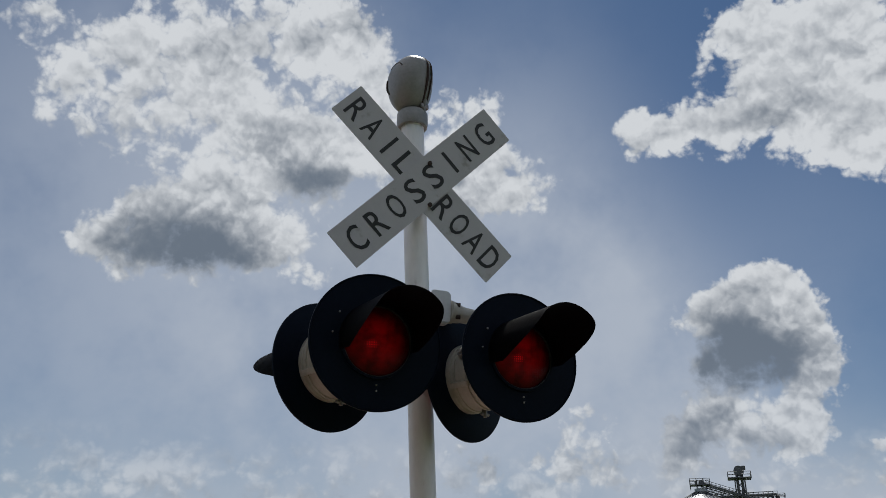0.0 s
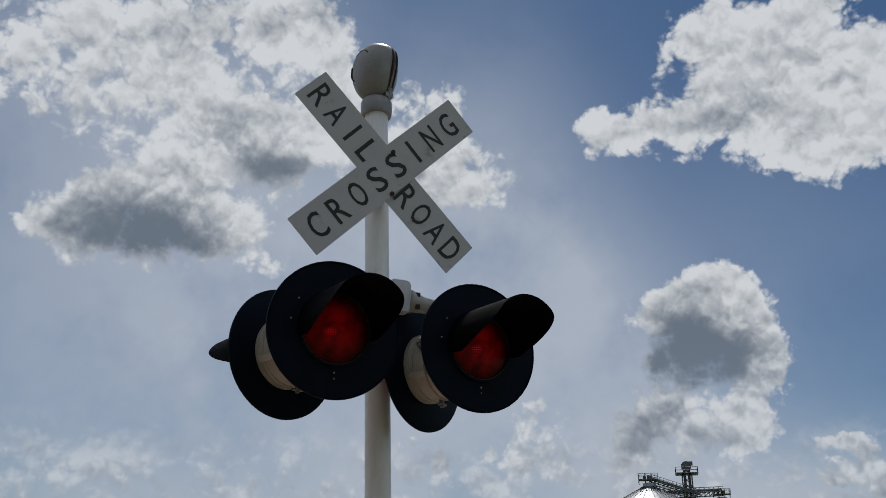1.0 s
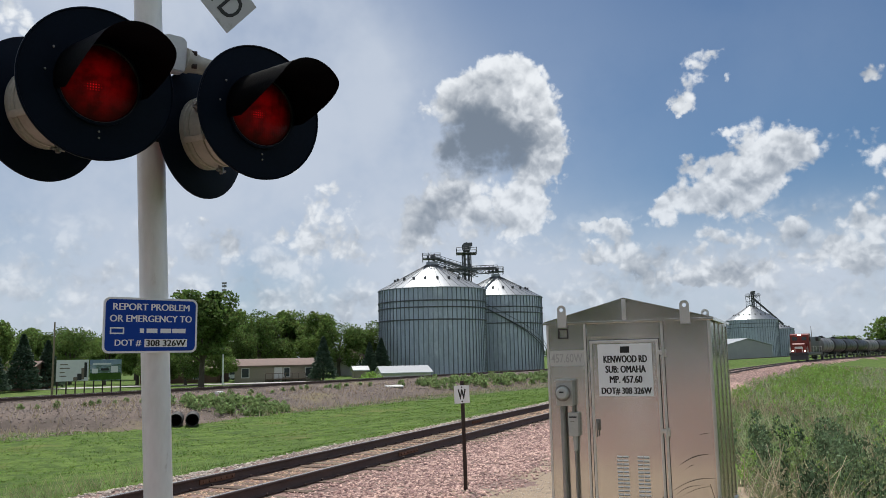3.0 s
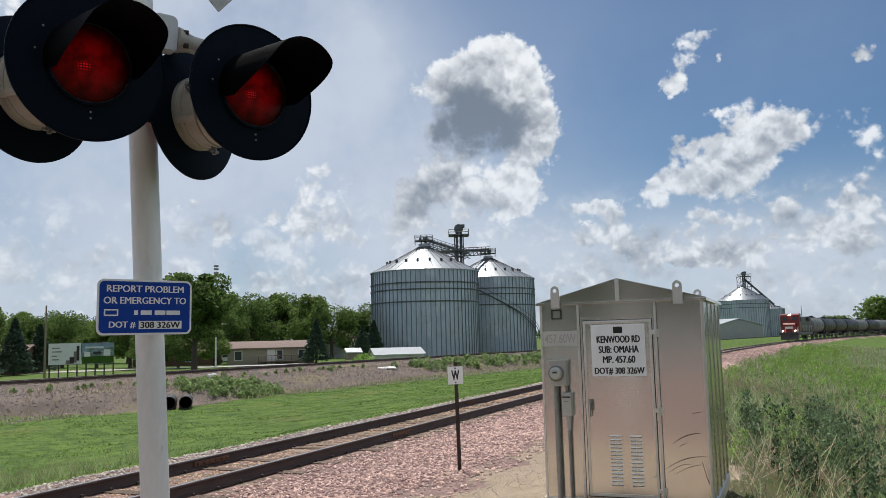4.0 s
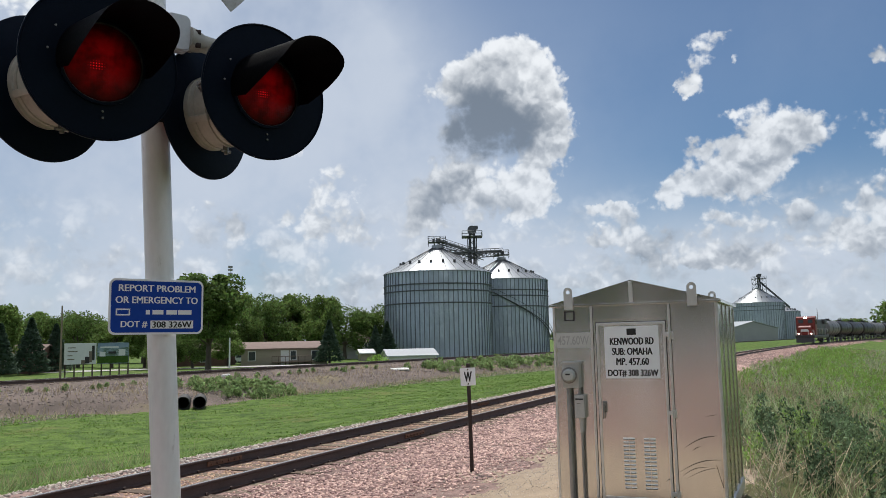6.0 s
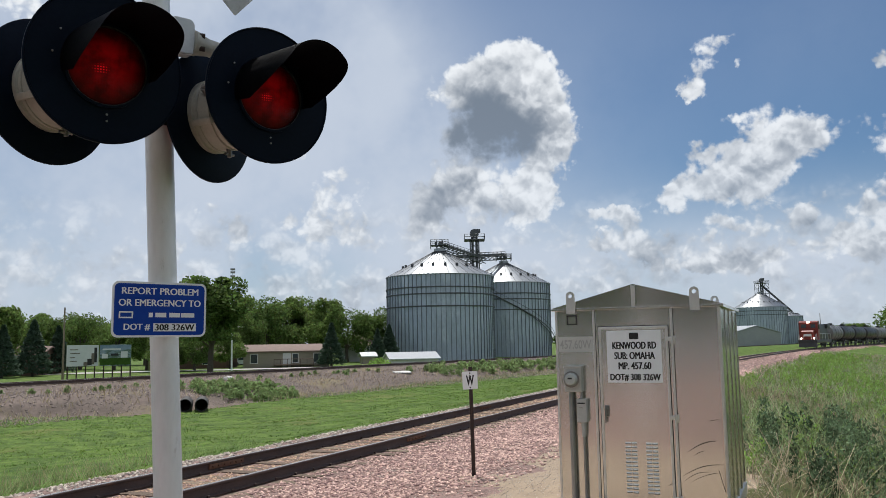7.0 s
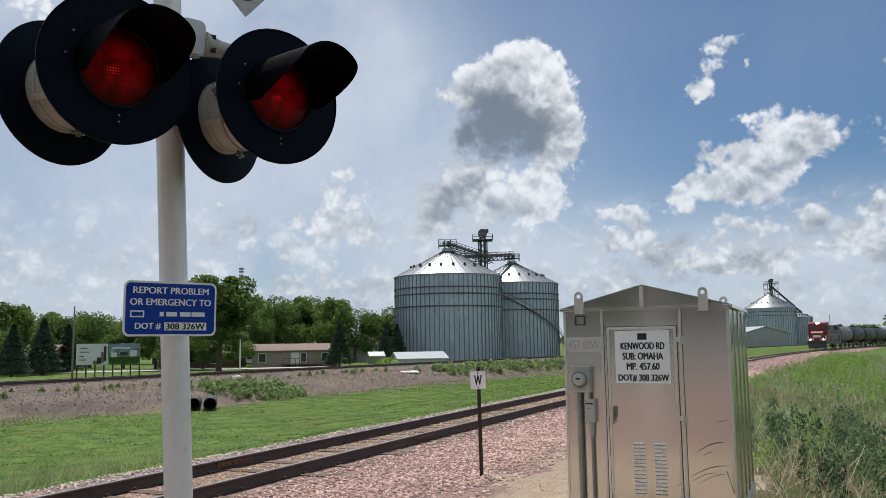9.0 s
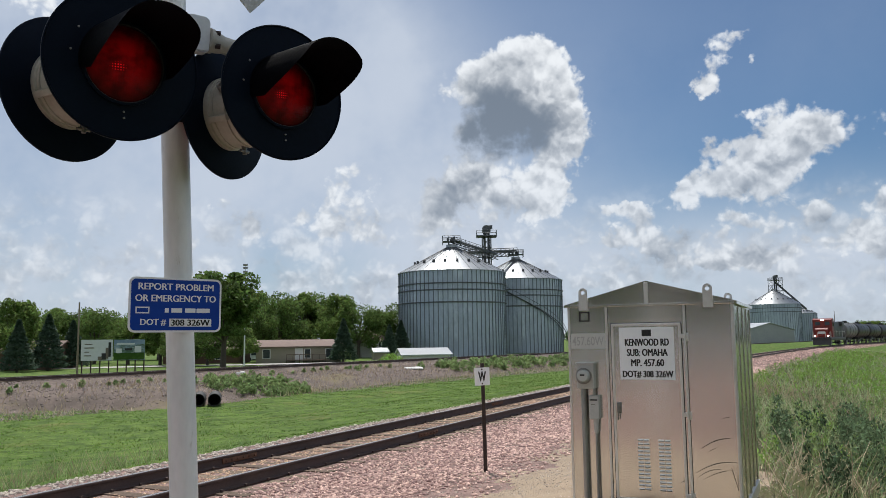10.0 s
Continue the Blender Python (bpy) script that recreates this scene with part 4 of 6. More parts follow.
for x, y in ((-0.70, -0.03), (0.645, -0.03), (0.645, DB + 0.035), (-0.70, DB + 0.035)):
    part("lifting_lug", lug_plate(), trim_m, bung, "lifting lug with a round hole", Matrix.Translation((x, y, HB - 0.045)) @ UPRIGHT, 20)
# scuffs on the lower panel
rnd = random.Random(8)
for x0, z0, x1, z1, sag, wd in ((0.5, 0.62, 0.8, 0.74, 0.05, 0.016), (0.56, 0.58, 0.66, 0.63, 0.02, 0.01), (0.42, 0.36, 0.85, 0.5, 0.07, 0.012), (0.45, 0.32, 0.7, 0.42, 0.05, 0.01), (0.5, 0.3, 0.82, 0.42, 0.04, 0.008), (0.72, 0.94, 0.82, 0.96, 0.0, 0.008), (-0.02, 0.2, 0.02, 0.12, 0.01, 0.006), (0.28, 0.26, 0.36, 0.3, 0.01, 0.012)):
    bm = bmesh.new()
    rows = []
    for i in range(13):
        f = i / 12
        w = wd * math.sin(math.pi * (0.06 + 0.88 * f)) * (0.6 + 0.4 * rnd.random())
        x, z = x0 + (x1 - x0) * f, z0 + (z1 - z0) * f + sag * math.sin(math.pi * f) * 0.6
        rows.append((bm.verts.new((x, -0.0115 if x < 0.36 else -0.0015, z - w / 2)), bm.verts.new((x, -0.0115 if x < 0.36 else -0.0015, z + w / 2))))
    for p, q in zip(rows, rows[1:]):
        bm.faces.new((p[0], q[0], q[1], p[1]))
    part("scuff", bm, scuff_m, bung, "dark rub mark", None, None)

# ---- railway tracks ----
def rail_profile():
    return [(-0.075, 0), (0.075, 0), (0.075, 0.012), (0.018, 0.03), (0.009, 0.05), (0.009, 0.125), (0.036, 0.14), (0.037, 0.166), (0.03, 0.172),
            (-0.03, 0.172), (-0.037, 0.166), (-0.036, 0.14), (-0.009, 0.125), (-0.009, 0.05), (-0.018, 0.03), (-0.075, 0.012)]


def sweep(path, prof, sides):
    bm = bmesh.new()
    rows = []
    for p, n in zip(path, sides):
        rows.append([bm.verts.new(p + n * x + Vector((0, 0, z))) for x, z in prof])
    k = len(prof)
    for a, b in zip(rows, rows[1:]):
        for i in range(k):
            j = (i + 1) % k
            bm.faces.new((a[i], a[j], b[j], b[i]))
    bm.faces.new(rows[0][::-1])
    bm.faces.new(rows[-1])
    bmesh.ops.recalc_face_normals(bm, faces=bm.faces)
    return bm


def track(name, place, us, z0, label, ties_u):
    tr = thing(name, Matrix(), label, "railway track", kind="structure")
    for off in (-0.753, 0.753):
        pts = [place(u, off) for u in us]
        side = [(place(u, 1.0) - place(u, 0.0)).normalized() for u in us]
        rail = part("rail", sweep([p + Vector((0, 0, z0 - 0.172)) for p in pts], rail_profile(), side), rail_m, tr, "rusty steel rail", None, 30)
        part("rail_head", sweep([p + Vector((0, 0, z0)) for p in pts], [(-0.028, 0), (0.028, 0), (0.026, 0.003), (-0.026, 0.003)], side), railhead_m, rail, "worn bright running surface")
    bm = bmesh.new()
    box(bm, (0, 0, 0), (0.23, 2.6, 0.17), None, 0.012)
    me = mesh_of("tie", bm, tie_m, 30)
    rnd = random.Random(4)
    for u in ties_u:
        ob = new("tie", me)
        ob.parent = tr
        p, n = place(u + rnd.uniform(-0.03, 0.03), rnd.uniform(-0.06, 0.06)), (place(u, 1.0) - place(u, 0.0))
        ob.matrix_basis = Matrix.Translation((p.x, p.y, z0 - 0.172 - 0.088 + rnd.uniform(-0.012, 0.006))) @ Matrix.Rotation(math.atan2(n.y, n.x) - math.pi / 2 + rnd.uniform(-0.015, 0.015), 4, "Z")
    return tr


us_near = list(np.linspace(-12, U_BEND, 6)) + [U_BEND + 8 * i for i in range(1, 60)]
track("near_track", lambda u, o: along(u, S0 + o), us_near, 0.0, "curving single railway track with rusty rails on pink ballast", [i * 0.53 - 4 for i in range(250)])
track("far_track", lambda u, o: T2 * u + N2 * (Q0 + o), [-60, 0, 60, 120, 200, 400], 0.0, "second railway track on a low stony bank", [i * 0.55 - 15 for i in range(220)])

# ---- grain bins ----
zinc_m = surface("corrugated galvanised steel", (0.41, 0.475, 0.55), (0.33, 0.375, 0.44), 0.45, metal=0.4, scale=0.30, fine=1.6, mixing=0.9, stretch=(1, 1, 0.4), bump=0.0, stain=(0.47, 0.53, 0.60), stain_scale=0.22, stain_lo=0.55)
roof_m = surface("bright galvanised roof", (0.31, 0.33, 0.35), (0.23, 0.245, 0.26), 0.38, metal=0.75, scale=0.4, fine=3.0, bump=0.0)
frame_m = surface("weathered steel frame", (0.12, 0.125, 0.13), (0.08, 0.085, 0.09), 0.6, metal=0.4, scale=1, fine=6, bump=0.0)
post_zinc_m = surface("dull zinc stiffener", (0.20, 0.225, 0.25), (0.14, 0.16, 0.18), 0.55, metal=0.4, scale=0.6, fine=5, bump=0.0)
vent_m = surface("dark roof vent", (0.07, 0.07, 0.075), (0.05, 0.05, 0.055), 0.6, scale=3, fine=9, bump=0.0)


def polar(azimuth, dist, z=0.0):
    a = radians(azimuth)
    return Vector((math.sin(a) * dist, math.cos(a) * dist, z))


def rod(bm, a, b, w):
    tube(bm, a, b, w, seg=6)


def grain_bin(at, r, z0, eave, peak, posts=72, rings=(), stairs=None):
    b = thing("grain_bin", Matrix.Translation((at.x, at.y, z0)), "tall round galvanised steel grain bin with a conical roof", "grain bin", "grain bins")
    hgt, seg = eave - z0, 144
    bm = bmesh.new()
    prof = []
    k = int(hgt / 0.28)
    for i in range(k + 1):
        prof.append((r + (0.02 if i % 2 else -0.02), hgt * i / k))
    lathe(bm, prof, 96)
    part("wall", bm, zinc_m, b, "corrugated steel wall", None, 60)
    top = peak - z0
    bm = bmesh.new()
    lathe(bm, [(r + 0.25, hgt - 0.12), (r + 0.25, hgt), (1.1, top), (1.1, top + 0.6), (0, top + 0.8)], 96)
    roof = part("roof", bm, roof_m, b, "bright ribbed conical roof")
    for i in range(36):
        a = 2 * math.pi * i / 36
        bm = bmesh.new()
        c, s = math.cos(a), math.sin(a)
        rod(bm, (c * (r + 0.2), s * (r + 0.2), hgt + 0.03), (c * 1.15, s * 1.15, top + 0.04), 0.04)
        part("rib", bm, frame_m, roof)
    bm = bmesh.new()
    box(bm, (r + 0.05, 0, hgt / 2), (0.13, 0.12, hgt), None)
    me = mesh_of("stiffener", bm, post_zinc_m)
    for i in range(posts):
        o = new("stiffener", me)
        o.parent = b
        o.matrix_basis = Matrix.Rotation(2 * math.pi * (i + 0.3) / posts, 4, "Z")
    for f in rings:
        bm = bmesh.new()
        lathe(bm, [(r + 0.13, f * hgt - 0.12), (r + 0.24, f * hgt - 0.1), (r + 0.24, f * hgt + 0.1), (r + 0.13, f * hgt + 0.12)], 96)
        part("wind_ring", bm, frame_m, b)
    for i in range(20):
        a = 2 * math.pi * (i + 0.5) / 20
        rr = r * 0.70
        z = hgt + (top - hgt) * (r + 0.25 - rr) / (r + 0.25 - 1.1)
        bm = bmesh.new()
        box(bm, (0, 0, 0.2), (0.4, 0.45, 0.6), None, 0.08)
        part("roof_vent", bm, vent_m, roof, "dark roof vent", Matrix.Translation((rr * math.cos(a), rr * math.sin(a), z)) @ Matrix.Rotation(a, 4, "Z"))
    if stairs:
        a0, a1, za, zb = stairs
        bm = bmesh.new()
        n = 40
        for off, lift in ((0.3, 0.0), (0.95, 0.0), (0.95, 1.0)):
            pts = [Vector(((r + off) * math.cos(radians(a0 + (a1 - a0) * i / n)), (r + off) * math.sin(radians(a0 + (a1 - a0) * i / n)), za + (zb - za) * i / n + lift)) for i in range(n + 1)]
            for p, q in zip(pts, pts[1:]):
                rod(bm, p, q, 0.1 if not lift else 0.05)
        part("stairway", bm, frame_m, b, "spiral outside stair")
    return b


B1, B2 = polar(-0.87, 165), polar(3.65, 196)
grain_bin(B1, 10.8, -1.7, 15.3, 20.6, rings=(0.635, 0.775, 0.85))
grain_bin(B2, 10.8, -1.7, 15.75, 20.9, rings=(0.635, 0.775, 0.85), stairs=(-116, -4, 15.6, 3.4))


def catwalk(name, a, b, label, wide=1.1, deep=0.9):
    a, b = Vector(a), Vector(b)
    d = (b - a).normalized()
    n = Vector((-d.y, d.x, 0)).normalized() * wide / 2
    up = Vector((0, 0, 1))
    c = thing(name, Matrix.Translation(a), label, "catwalk")
    k = max(4, int((b - a).length / 1.6))
    bm = bmesh.new()
    for s in (-1, 1):
        for lift in (0, deep):
            rod(bm, n * s + up * lift, b - a + n * s + up * lift, 0.1)
        for i in range(k):
            p, q = (b - a) * (i / k) + n * s, (b - a) * ((i + 1) / k) + n * s
            rod(bm, p, q + up * deep, 0.055)
            rod(bm, p, p + up * deep, 0.055)
    part("truss", bm, frame_m, c)
    bm = bmesh.new()
    for s in (-1, 1):
        rod(bm, n * s + up * (deep + 1.0), b - a + n * s + up * (deep + 1.0), 0.05)
        for i in range(k + 1):
            p = (b - a) * (i / k) + n * s
            rod(bm, p + up * deep, p + up * (deep + 1.0), 0.045)
    part("railing", bm, frame_m, c)
    bm = bmesh.new()
    tube(bm, up * (deep + 0.35), b - a + up * (deep + 0.35), 0.33, seg=10)
    part("conveyor", bm, frame_m, c, "grey conveyor trough")
    return c


LEG = polar(1.62, 180)
t1, t2 = B1 + Vector((0, 0, 21.0)), B2 + Vector((0, 0, 21.9))
lg1 = LEG + Vector((0, 0, 20.6))
lg2 = LEG + Vector((0, 0, 21.6))
catwalk("catwalk", t1, lg1 + Vector((2, 2, -0.9)), "grey steel catwalk with conveyor between bin roof and tower")
catwalk("catwalk", LEG + Vector((-7.5, -2, 19.6)), t2, "grey steel catwalk with conveyor between bin roof and tower")


def tower(at, z0, ztop, w, label, deck=2.6):
    t = thing("elevator_tower", Matrix.Translation((at.x, at.y, z0)), label, "elevator tower")
    hgt = ztop - z0
    for sx in (-1, 1):
        for sy in (-1, 1):
            bm = bmesh.new()
            rod(bm, (sx * w, sy * w, 0), (sx * w, sy * w, hgt - 2.5), 0.12)
            part("leg", bm, frame_m, t)
    bm = bmesh.new()
    k = int((hgt - 2.5) / 2.4)
    for i in range(k):
        a, b = (hgt - 2.5) * i / k, (hgt - 2.5) * (i + 1) / k
        for p, q in (((-w, -w), (w, -w)), ((w, -w), (w, w)), ((w, w), (-w, w)), ((-w, w), (-w, -w))):
            rod(bm, (*p, a), (*q, b), 0.06)
            rod(bm, (*p, b), (*q, b), 0.06)
    part("bracing", bm, frame_m, t)
    bm = bmesh.new()
    box(bm, (-0.45, 0, (hgt - 1) / 2), (0.55, 0.6, hgt - 1))
    box(bm, (0.45, 0, (hgt - 1) / 2), (0.55, 0.6, hgt - 1))
    part("bucket_leg", bm, frame_m, t, "enclosed bucket elevator")
    bm = bmesh.new()
    box(bm, (0, 0, hgt - 2.5), (w * 2 + deck, w * 2 + deck * 0.85, 0.15))
    part("platform", bm, frame_m, t)
    bm = bmesh.new()
    e = w + deck / 2 - 0.05
    for zz in (hgt - 1.9, hgt - 1.35):
        for p, q in (((-e, -e), (e, -e)), ((e, -e), (e, e)), ((e, e), (-e, e)), ((-e, e), (-e, -e))):
            rod(bm, (*p, zz), (*q, zz), 0.06)
            rod(bm, (*p, hgt - 2.5), (*p, hgt - 1.35), 0.06)
    part("guard_rail", bm, frame_m, t)
    bm = bmesh.new()
    tube(bm, (-0.0, -0.7, hgt - 1.0), (0.0, 0.7, hgt - 1.0), 1.0, seg=16)
    box(bm, (0.9, 0, hgt - 0.4), (0.9, 0.8, 0.8), None, 0.1)
    part("head", bm, frame_m, t, "rounded elevator head")
    return t


tower(LEG, -1.7, 27.2, 0.95, "grey steel grain elevator tower above the bins")
for at, zz in ((B1, 20.6), (B2, 20.9)):
    p = thing("roof_platform", Matrix.Translation((at.x, at.y, zz + 0.75)), "steel service platform on a bin roof", "platform", "roof platforms")
    bm = bmesh.new()
    box(bm, (0, 0, 0.5), (3.6, 2.6, 0.12))
    part("deck", bm, frame_m, p)
    bm = bmesh.new()
    for zz in (1.1, 1.6):
        for a, b in (((-1.8, -1.3), (1.8, -1.3)), ((1.8, -1.3), (1.8, 1.3)), ((1.8, 1.3), (-1.8, 1.3)), ((-1.8, 1.3), (-1.8, -1.3))):
            rod(bm, (*a, zz), (*b, zz), 0.05)
    for x in (-1.8, -0.6, 0.6, 1.8):
        for y in (-1.3, 1.3):
            rod(bm, (x, y, -0.2), (x, y, 1.6), 0.06)
    part("guard_rail", bm, frame_m, p)
    bm = bmesh.new()
    box(bm, (0.3, 0, 0.9), (0.9, 0.8, 1.0), None, 0.1)
    box(bm, (-0.7, 0.2, 0.8), (0.5, 0.6, 0.9), None, 0.1)
    part("drive_unit", bm, frame_m, p)

# the farther elevator beside the bend
E1, E2 = polar(20.6, 420), polar(22.2, 440)
grain_bin(E1, 11.8, -1.7, 16.6, 23.4, 60, (0.8, 0.9))
grain_bin(E2, 7.0, -1.7, 12.6, 15.0, 44)
tower(polar(20.75, 424), -1.7, 31.0, 2.5, "distant grain elevator tower with a slanting spout", deck=0.5)
sp = thing("spout", Matrix.Translation(polar(20.75, 424, 27.5)), "slanting grain spout from tower to bin", "spout")
bm = bmesh.new()
rod(bm, (0, 0, 0), polar(22.5, 430, 14.5) - polar(20.75, 424, 27.5), 0.5)
part("pipe", bm, frame_m, sp)

# ---- buildings ----
tan_m = surface("tan vinyl siding", (0.30, 0.26, 0.20), (0.26, 0.225, 0.175), 0.6, scale=0.8, fine=6, stretch=(1, 1, 6), bump=0.0)
shingle_m = surface("brown shingles", (0.20, 0.14, 0.115), (0.15, 0.105, 0.09), 0.85, scale=1.5, fine=7, bump=0.2)
white_metal_m = surface("white metal roof", (0.4, 0.42, 0.44), (0.35, 0.37, 0.39), 0.45, scale=0.5, fine=4, bump=0.0)
grey_metal_m = surface("grey metal siding", (0.33, 0.34, 0.35), (0.28, 0.29, 0.30), 0.55, scale=0.5, fine=4, bump=0.0)
brick_m = surface("dull red brickwork", (0.16, 0.09, 0.07), (0.12, 0.07, 0.055), 0.85, scale=1, fine=8, bump=0.1)
pane_m = surface("dark window glass", (0.05, 0.06, 0.07), (0.03, 0.04, 0.05), 0.12, scale=1, fine=5, bump=0.0)
white_paint_m = surface("white paint", (0.68, 0.68, 0.66), (0.6, 0.6, 0.58), 0.6, scale=1, fine=8, bump=0.0)


def gable_house(name, at, turn, w, d, hgt, rise, wall, roofm, label, category, openings=(), over=0.35):
    """A gabled building: w along its ridge, d deep; openings (x, z, width, height, kind) on its front."""
    g = thing(name, Matrix.Translation(at) @ Matrix.Rotation(radians(turn), 4, "Z"), label, category)
    bm = bmesh.new()
    prism(bm, [(-d / 2, 0), (d / 2, 0), (d / 2, hgt), (0, hgt + rise), (-d / 2, hgt)], -w / 2, w / 2, axes(Vector(), Vector((0, 1, 0)), Vector((0, 0, 1)), Vector((1, 0, 0))))
    part("wall", bm, wall, g)
    bm = bmesh.new()
    e, k = d / 2 + over, rise / (d / 2)
    lo = hgt - over * k + 0.06
    prism(bm, [(-e, lo), (0, hgt + rise + 0.06), (e, lo), (e, lo + 0.16), (0, hgt + rise + 0.24), (-e, lo + 0.16)], -w / 2 - over, w / 2 + over, axes(Vector(), Vector((0, 1, 0)), Vector((0, 0, 1)), Vector((1, 0, 0))))
    part("roof", bm, roofm, g)
    for x, z, ww, hh, kind in openings:
        bm = bmesh.new()
        box(bm, (x, -d / 2 - 0.03, z), (ww + 0.24, 0.08, hh + 0.24))
        fr_ = part("door" if kind == "door" else "window", bm, white_paint_m, g)
        bm = bmesh.new()
        box(bm, (x, -d / 2 - 0.075, z), (ww, 0.02, hh))
        part("door_leaf" if kind == "door" else "pane", bm, white_paint_m if kind == "door" else pane_m, fr_)
    return g


home = gable_house("mobile_home", polar(-11.6, 134, -1.4), 14, 13.2, 7.0, 2.5, 0.95, tan_m, shingle_m, "tan vinyl-sided mobile home with a brown shingle roof", "house",
                   ((-5.0, 1.5, 1.0, 1.3, "w"), (0.0, 1.2, 1.0, 2.0, "door"), (1.3, 1.5, 0.8, 1.3, "w"), (4.7, 1.5, 1.0, 1.3, "w")))
bm = bmesh.new()
box(bm, (1.0, -4.6, 0.5), (6.0, 2.0, 0.14))
for i in range(7):
    rod(bm, (-2 + i, -5.5, 0), (-2 + i, -5.5, 1.4), 0.05)
rod(bm, (-2, -5.5, 1.4), (4, -5.5, 1.4), 0.05)
part("porch", bm, tie_m, home, "wooden porch with a railing")
gable_house("white_house", polar(-6.7, 165, -1.4), 70, 6, 5, 3.4, 1.8, white_paint_m, shingle_m, "white gabled two-storey house among trees", "house", ((-0.5, 2.6, 0.7, 0.9, "w"), (0.9, 2.6, 0.7, 0.9, "w"), (0, 1.0, 1.0, 1.0, "w")))
gable_house("small_shed", polar(-6.0, 142, -1.4), 20, 2.2, 2, 1.4, 0.5, tan_m, white_metal_m, "small tan shed with a pale roof", "shed")
gable_house("long_shed", polar(-3.0, 130, -1.4), 12, 7.4, 8.0, 1.0, 0.9, white_paint_m, white_metal_m, "long low white shed with a metal roof", "shed")
gable_house("machine_shed", polar(20.25, 330, -1.6) + Vector((math.sin(radians(-15)), math.cos(radians(-15)), 0)) * 15, 105, 30, 21, 5.6, 2.6, grey_metal_m, white_metal_m, "grey metal machine shed with a pale roof", "shed", ())
gable_house("brick_house", polar(-17.6, 138, -1.4), 0, 12, 7, 2.2, 1.2, brick_m, shingle_m, "low dull red brick house under trees", "house", ((-3, 1.3, 1.2, 1.0, "w"), (3, 1.3, 1.2, 1.0, "w")))
gable_house("brick_house", polar(-28.4, 125, -1.4), 0, 10, 7, 2.3, 1.4, brick_m, shingle_m, "low brown brick house under trees", "house", ((2, 1.3, 1.6, 1.0, "w"),))

# street beyond the far track
conc_m = surface("pale concrete", (0.42, 0.405, 0.38), (0.36, 0.345, 0.32), 0.8, scale=0.6, fine=6, bump=0.05)
bm = bmesh.new()
pa, pb = Vector((-95, 98, 0)), Vector((-18, 121, 0))
nd = Vector((-(pb - pa).y, (pb - pa).x, 0)).normalized() * 2.6
rows = []
for i in range(25):
    p = pa.lerp(pb, i / 24)
    rows.append([bm.verts.new((q.x, q.y, float(height(q.x, q.y)) + 0.1)) for q in (p - nd, p + nd)])
for p, q in zip(rows, rows[1:]):
    bm.faces.new((p[0], q[0], q[1], p[1]))
solo("road", bm, conc_m, "pale concrete village street beyond the tracks", "road", kind="structure")

# billboard on posts
bb = thing("billboard", Matrix.Translation(polar(-23.5, 98, -1.4)) @ Matrix.Rotation(radians(16), 4, "Z"), "wide roadside billboard with two posters on posts", "billboard")
pic_m = surface("printed landscape poster", (0.22, 0.3, 0.36), (0.05, 0.1, 0.05), 0.5, scale=0.9, fine=3, mixing=1.0, stretch=(1, 1, 2.5), bump=0.0, stain=(0.55, 0.58, 0.6), stain_scale=0.6)
sky_print_m = surface("printed dusk sky", (0.10, 0.17, 0.27), (0.2, 0.27, 0.34), 0.5, scale=0.8, fine=3, mixing=0.8, bump=0.0)
poster_m = surface("pale poster", (0.6, 0.62, 0.62), (0.52, 0.54, 0.55), 0.5, scale=0.5, fine=3, bump=0.0)
for x0, x1, m, lab in ((-3.3, -0.06, poster_m, "white poster"), (0.06, 3.3, pic_m, "landscape poster")):
    bm = bmesh.new()
    box(bm, ((x0 + x1) / 2, 0, 2.7), (x1 - x0, 0.16, 2.3))
    panel = part("panel", bm, m, bb, lab)
    if m is poster_m:
        prints = [(x0 + 0.35 + w / 2, z, w, 0.1, scuff_m) for w, z in ((0.8, 3.35), (1.0, 2.95), (0.5, 2.5), (0.7, 2.1))]
        prints += [(-0.35, 2.75, 0.28, 1.6, ink_m), (-0.62, 2.35, 0.3, 1.2, scuff_m), (-0.95, 2.0, 0.45, 0.7, ink_m), (-1.35, 1.8, 0.4, 0.4, scuff_m)]
    else:
        prints = [(1.68, 3.55, 3.2, 0.5, sky_print_m), (1.3, 3.35, 1.9, 0.16, poster_m), (2.6, 2.75, 0.7, 0.7, poster_m), (1.68, 2.0, 3.2, 0.75, field_m), (0.6, 2.6, 0.6, 0.5, poster_m), (1.6, 2.75, 0.8, 0.25, ink_m)]
    for k, (x, z, w, hh, pm) in enumerate(prints):
        bm = bmesh.new()
        box(bm, (x, -0.09 - 0.006 * k, z), (w, 0.02, hh))
        part("print", bm, pm, panel, "printed patch")
for i in range(8):
    bm = bmesh.new()
    box(bm, (-3.2 + i * 0.92, 0.12, 1.4), (0.13, 0.13, 3.4))
    part("post", bm, rust_post_m, bb)


def lamp_post(at, hgt, arm, label, name="street_lamp"):
    l = thing(name, Matrix.Translation(at), label, "street lamp" if arm else "pole")
    bm = bmesh.new()
    tube(bm, (0, 0, 0), (0, 0, hgt), 0.13, 0.08, 10)
    part("pole", bm, tie_m if not arm else post_m, l)
    if arm:
        bm = bmesh.new()
        tube(bm, (0, 0, hgt - 0.1), (arm, 0, hgt + 0.15), 0.06, seg=8)
        part("arm", bm, post_m, l)
        bm = bmesh.new()
        box(bm, (arm + 0.2, 0, hgt + 0.13), (0.7, 0.25, 0.18), None, 0.05)
        part("lamp", bm, cream_m, l)
    return l


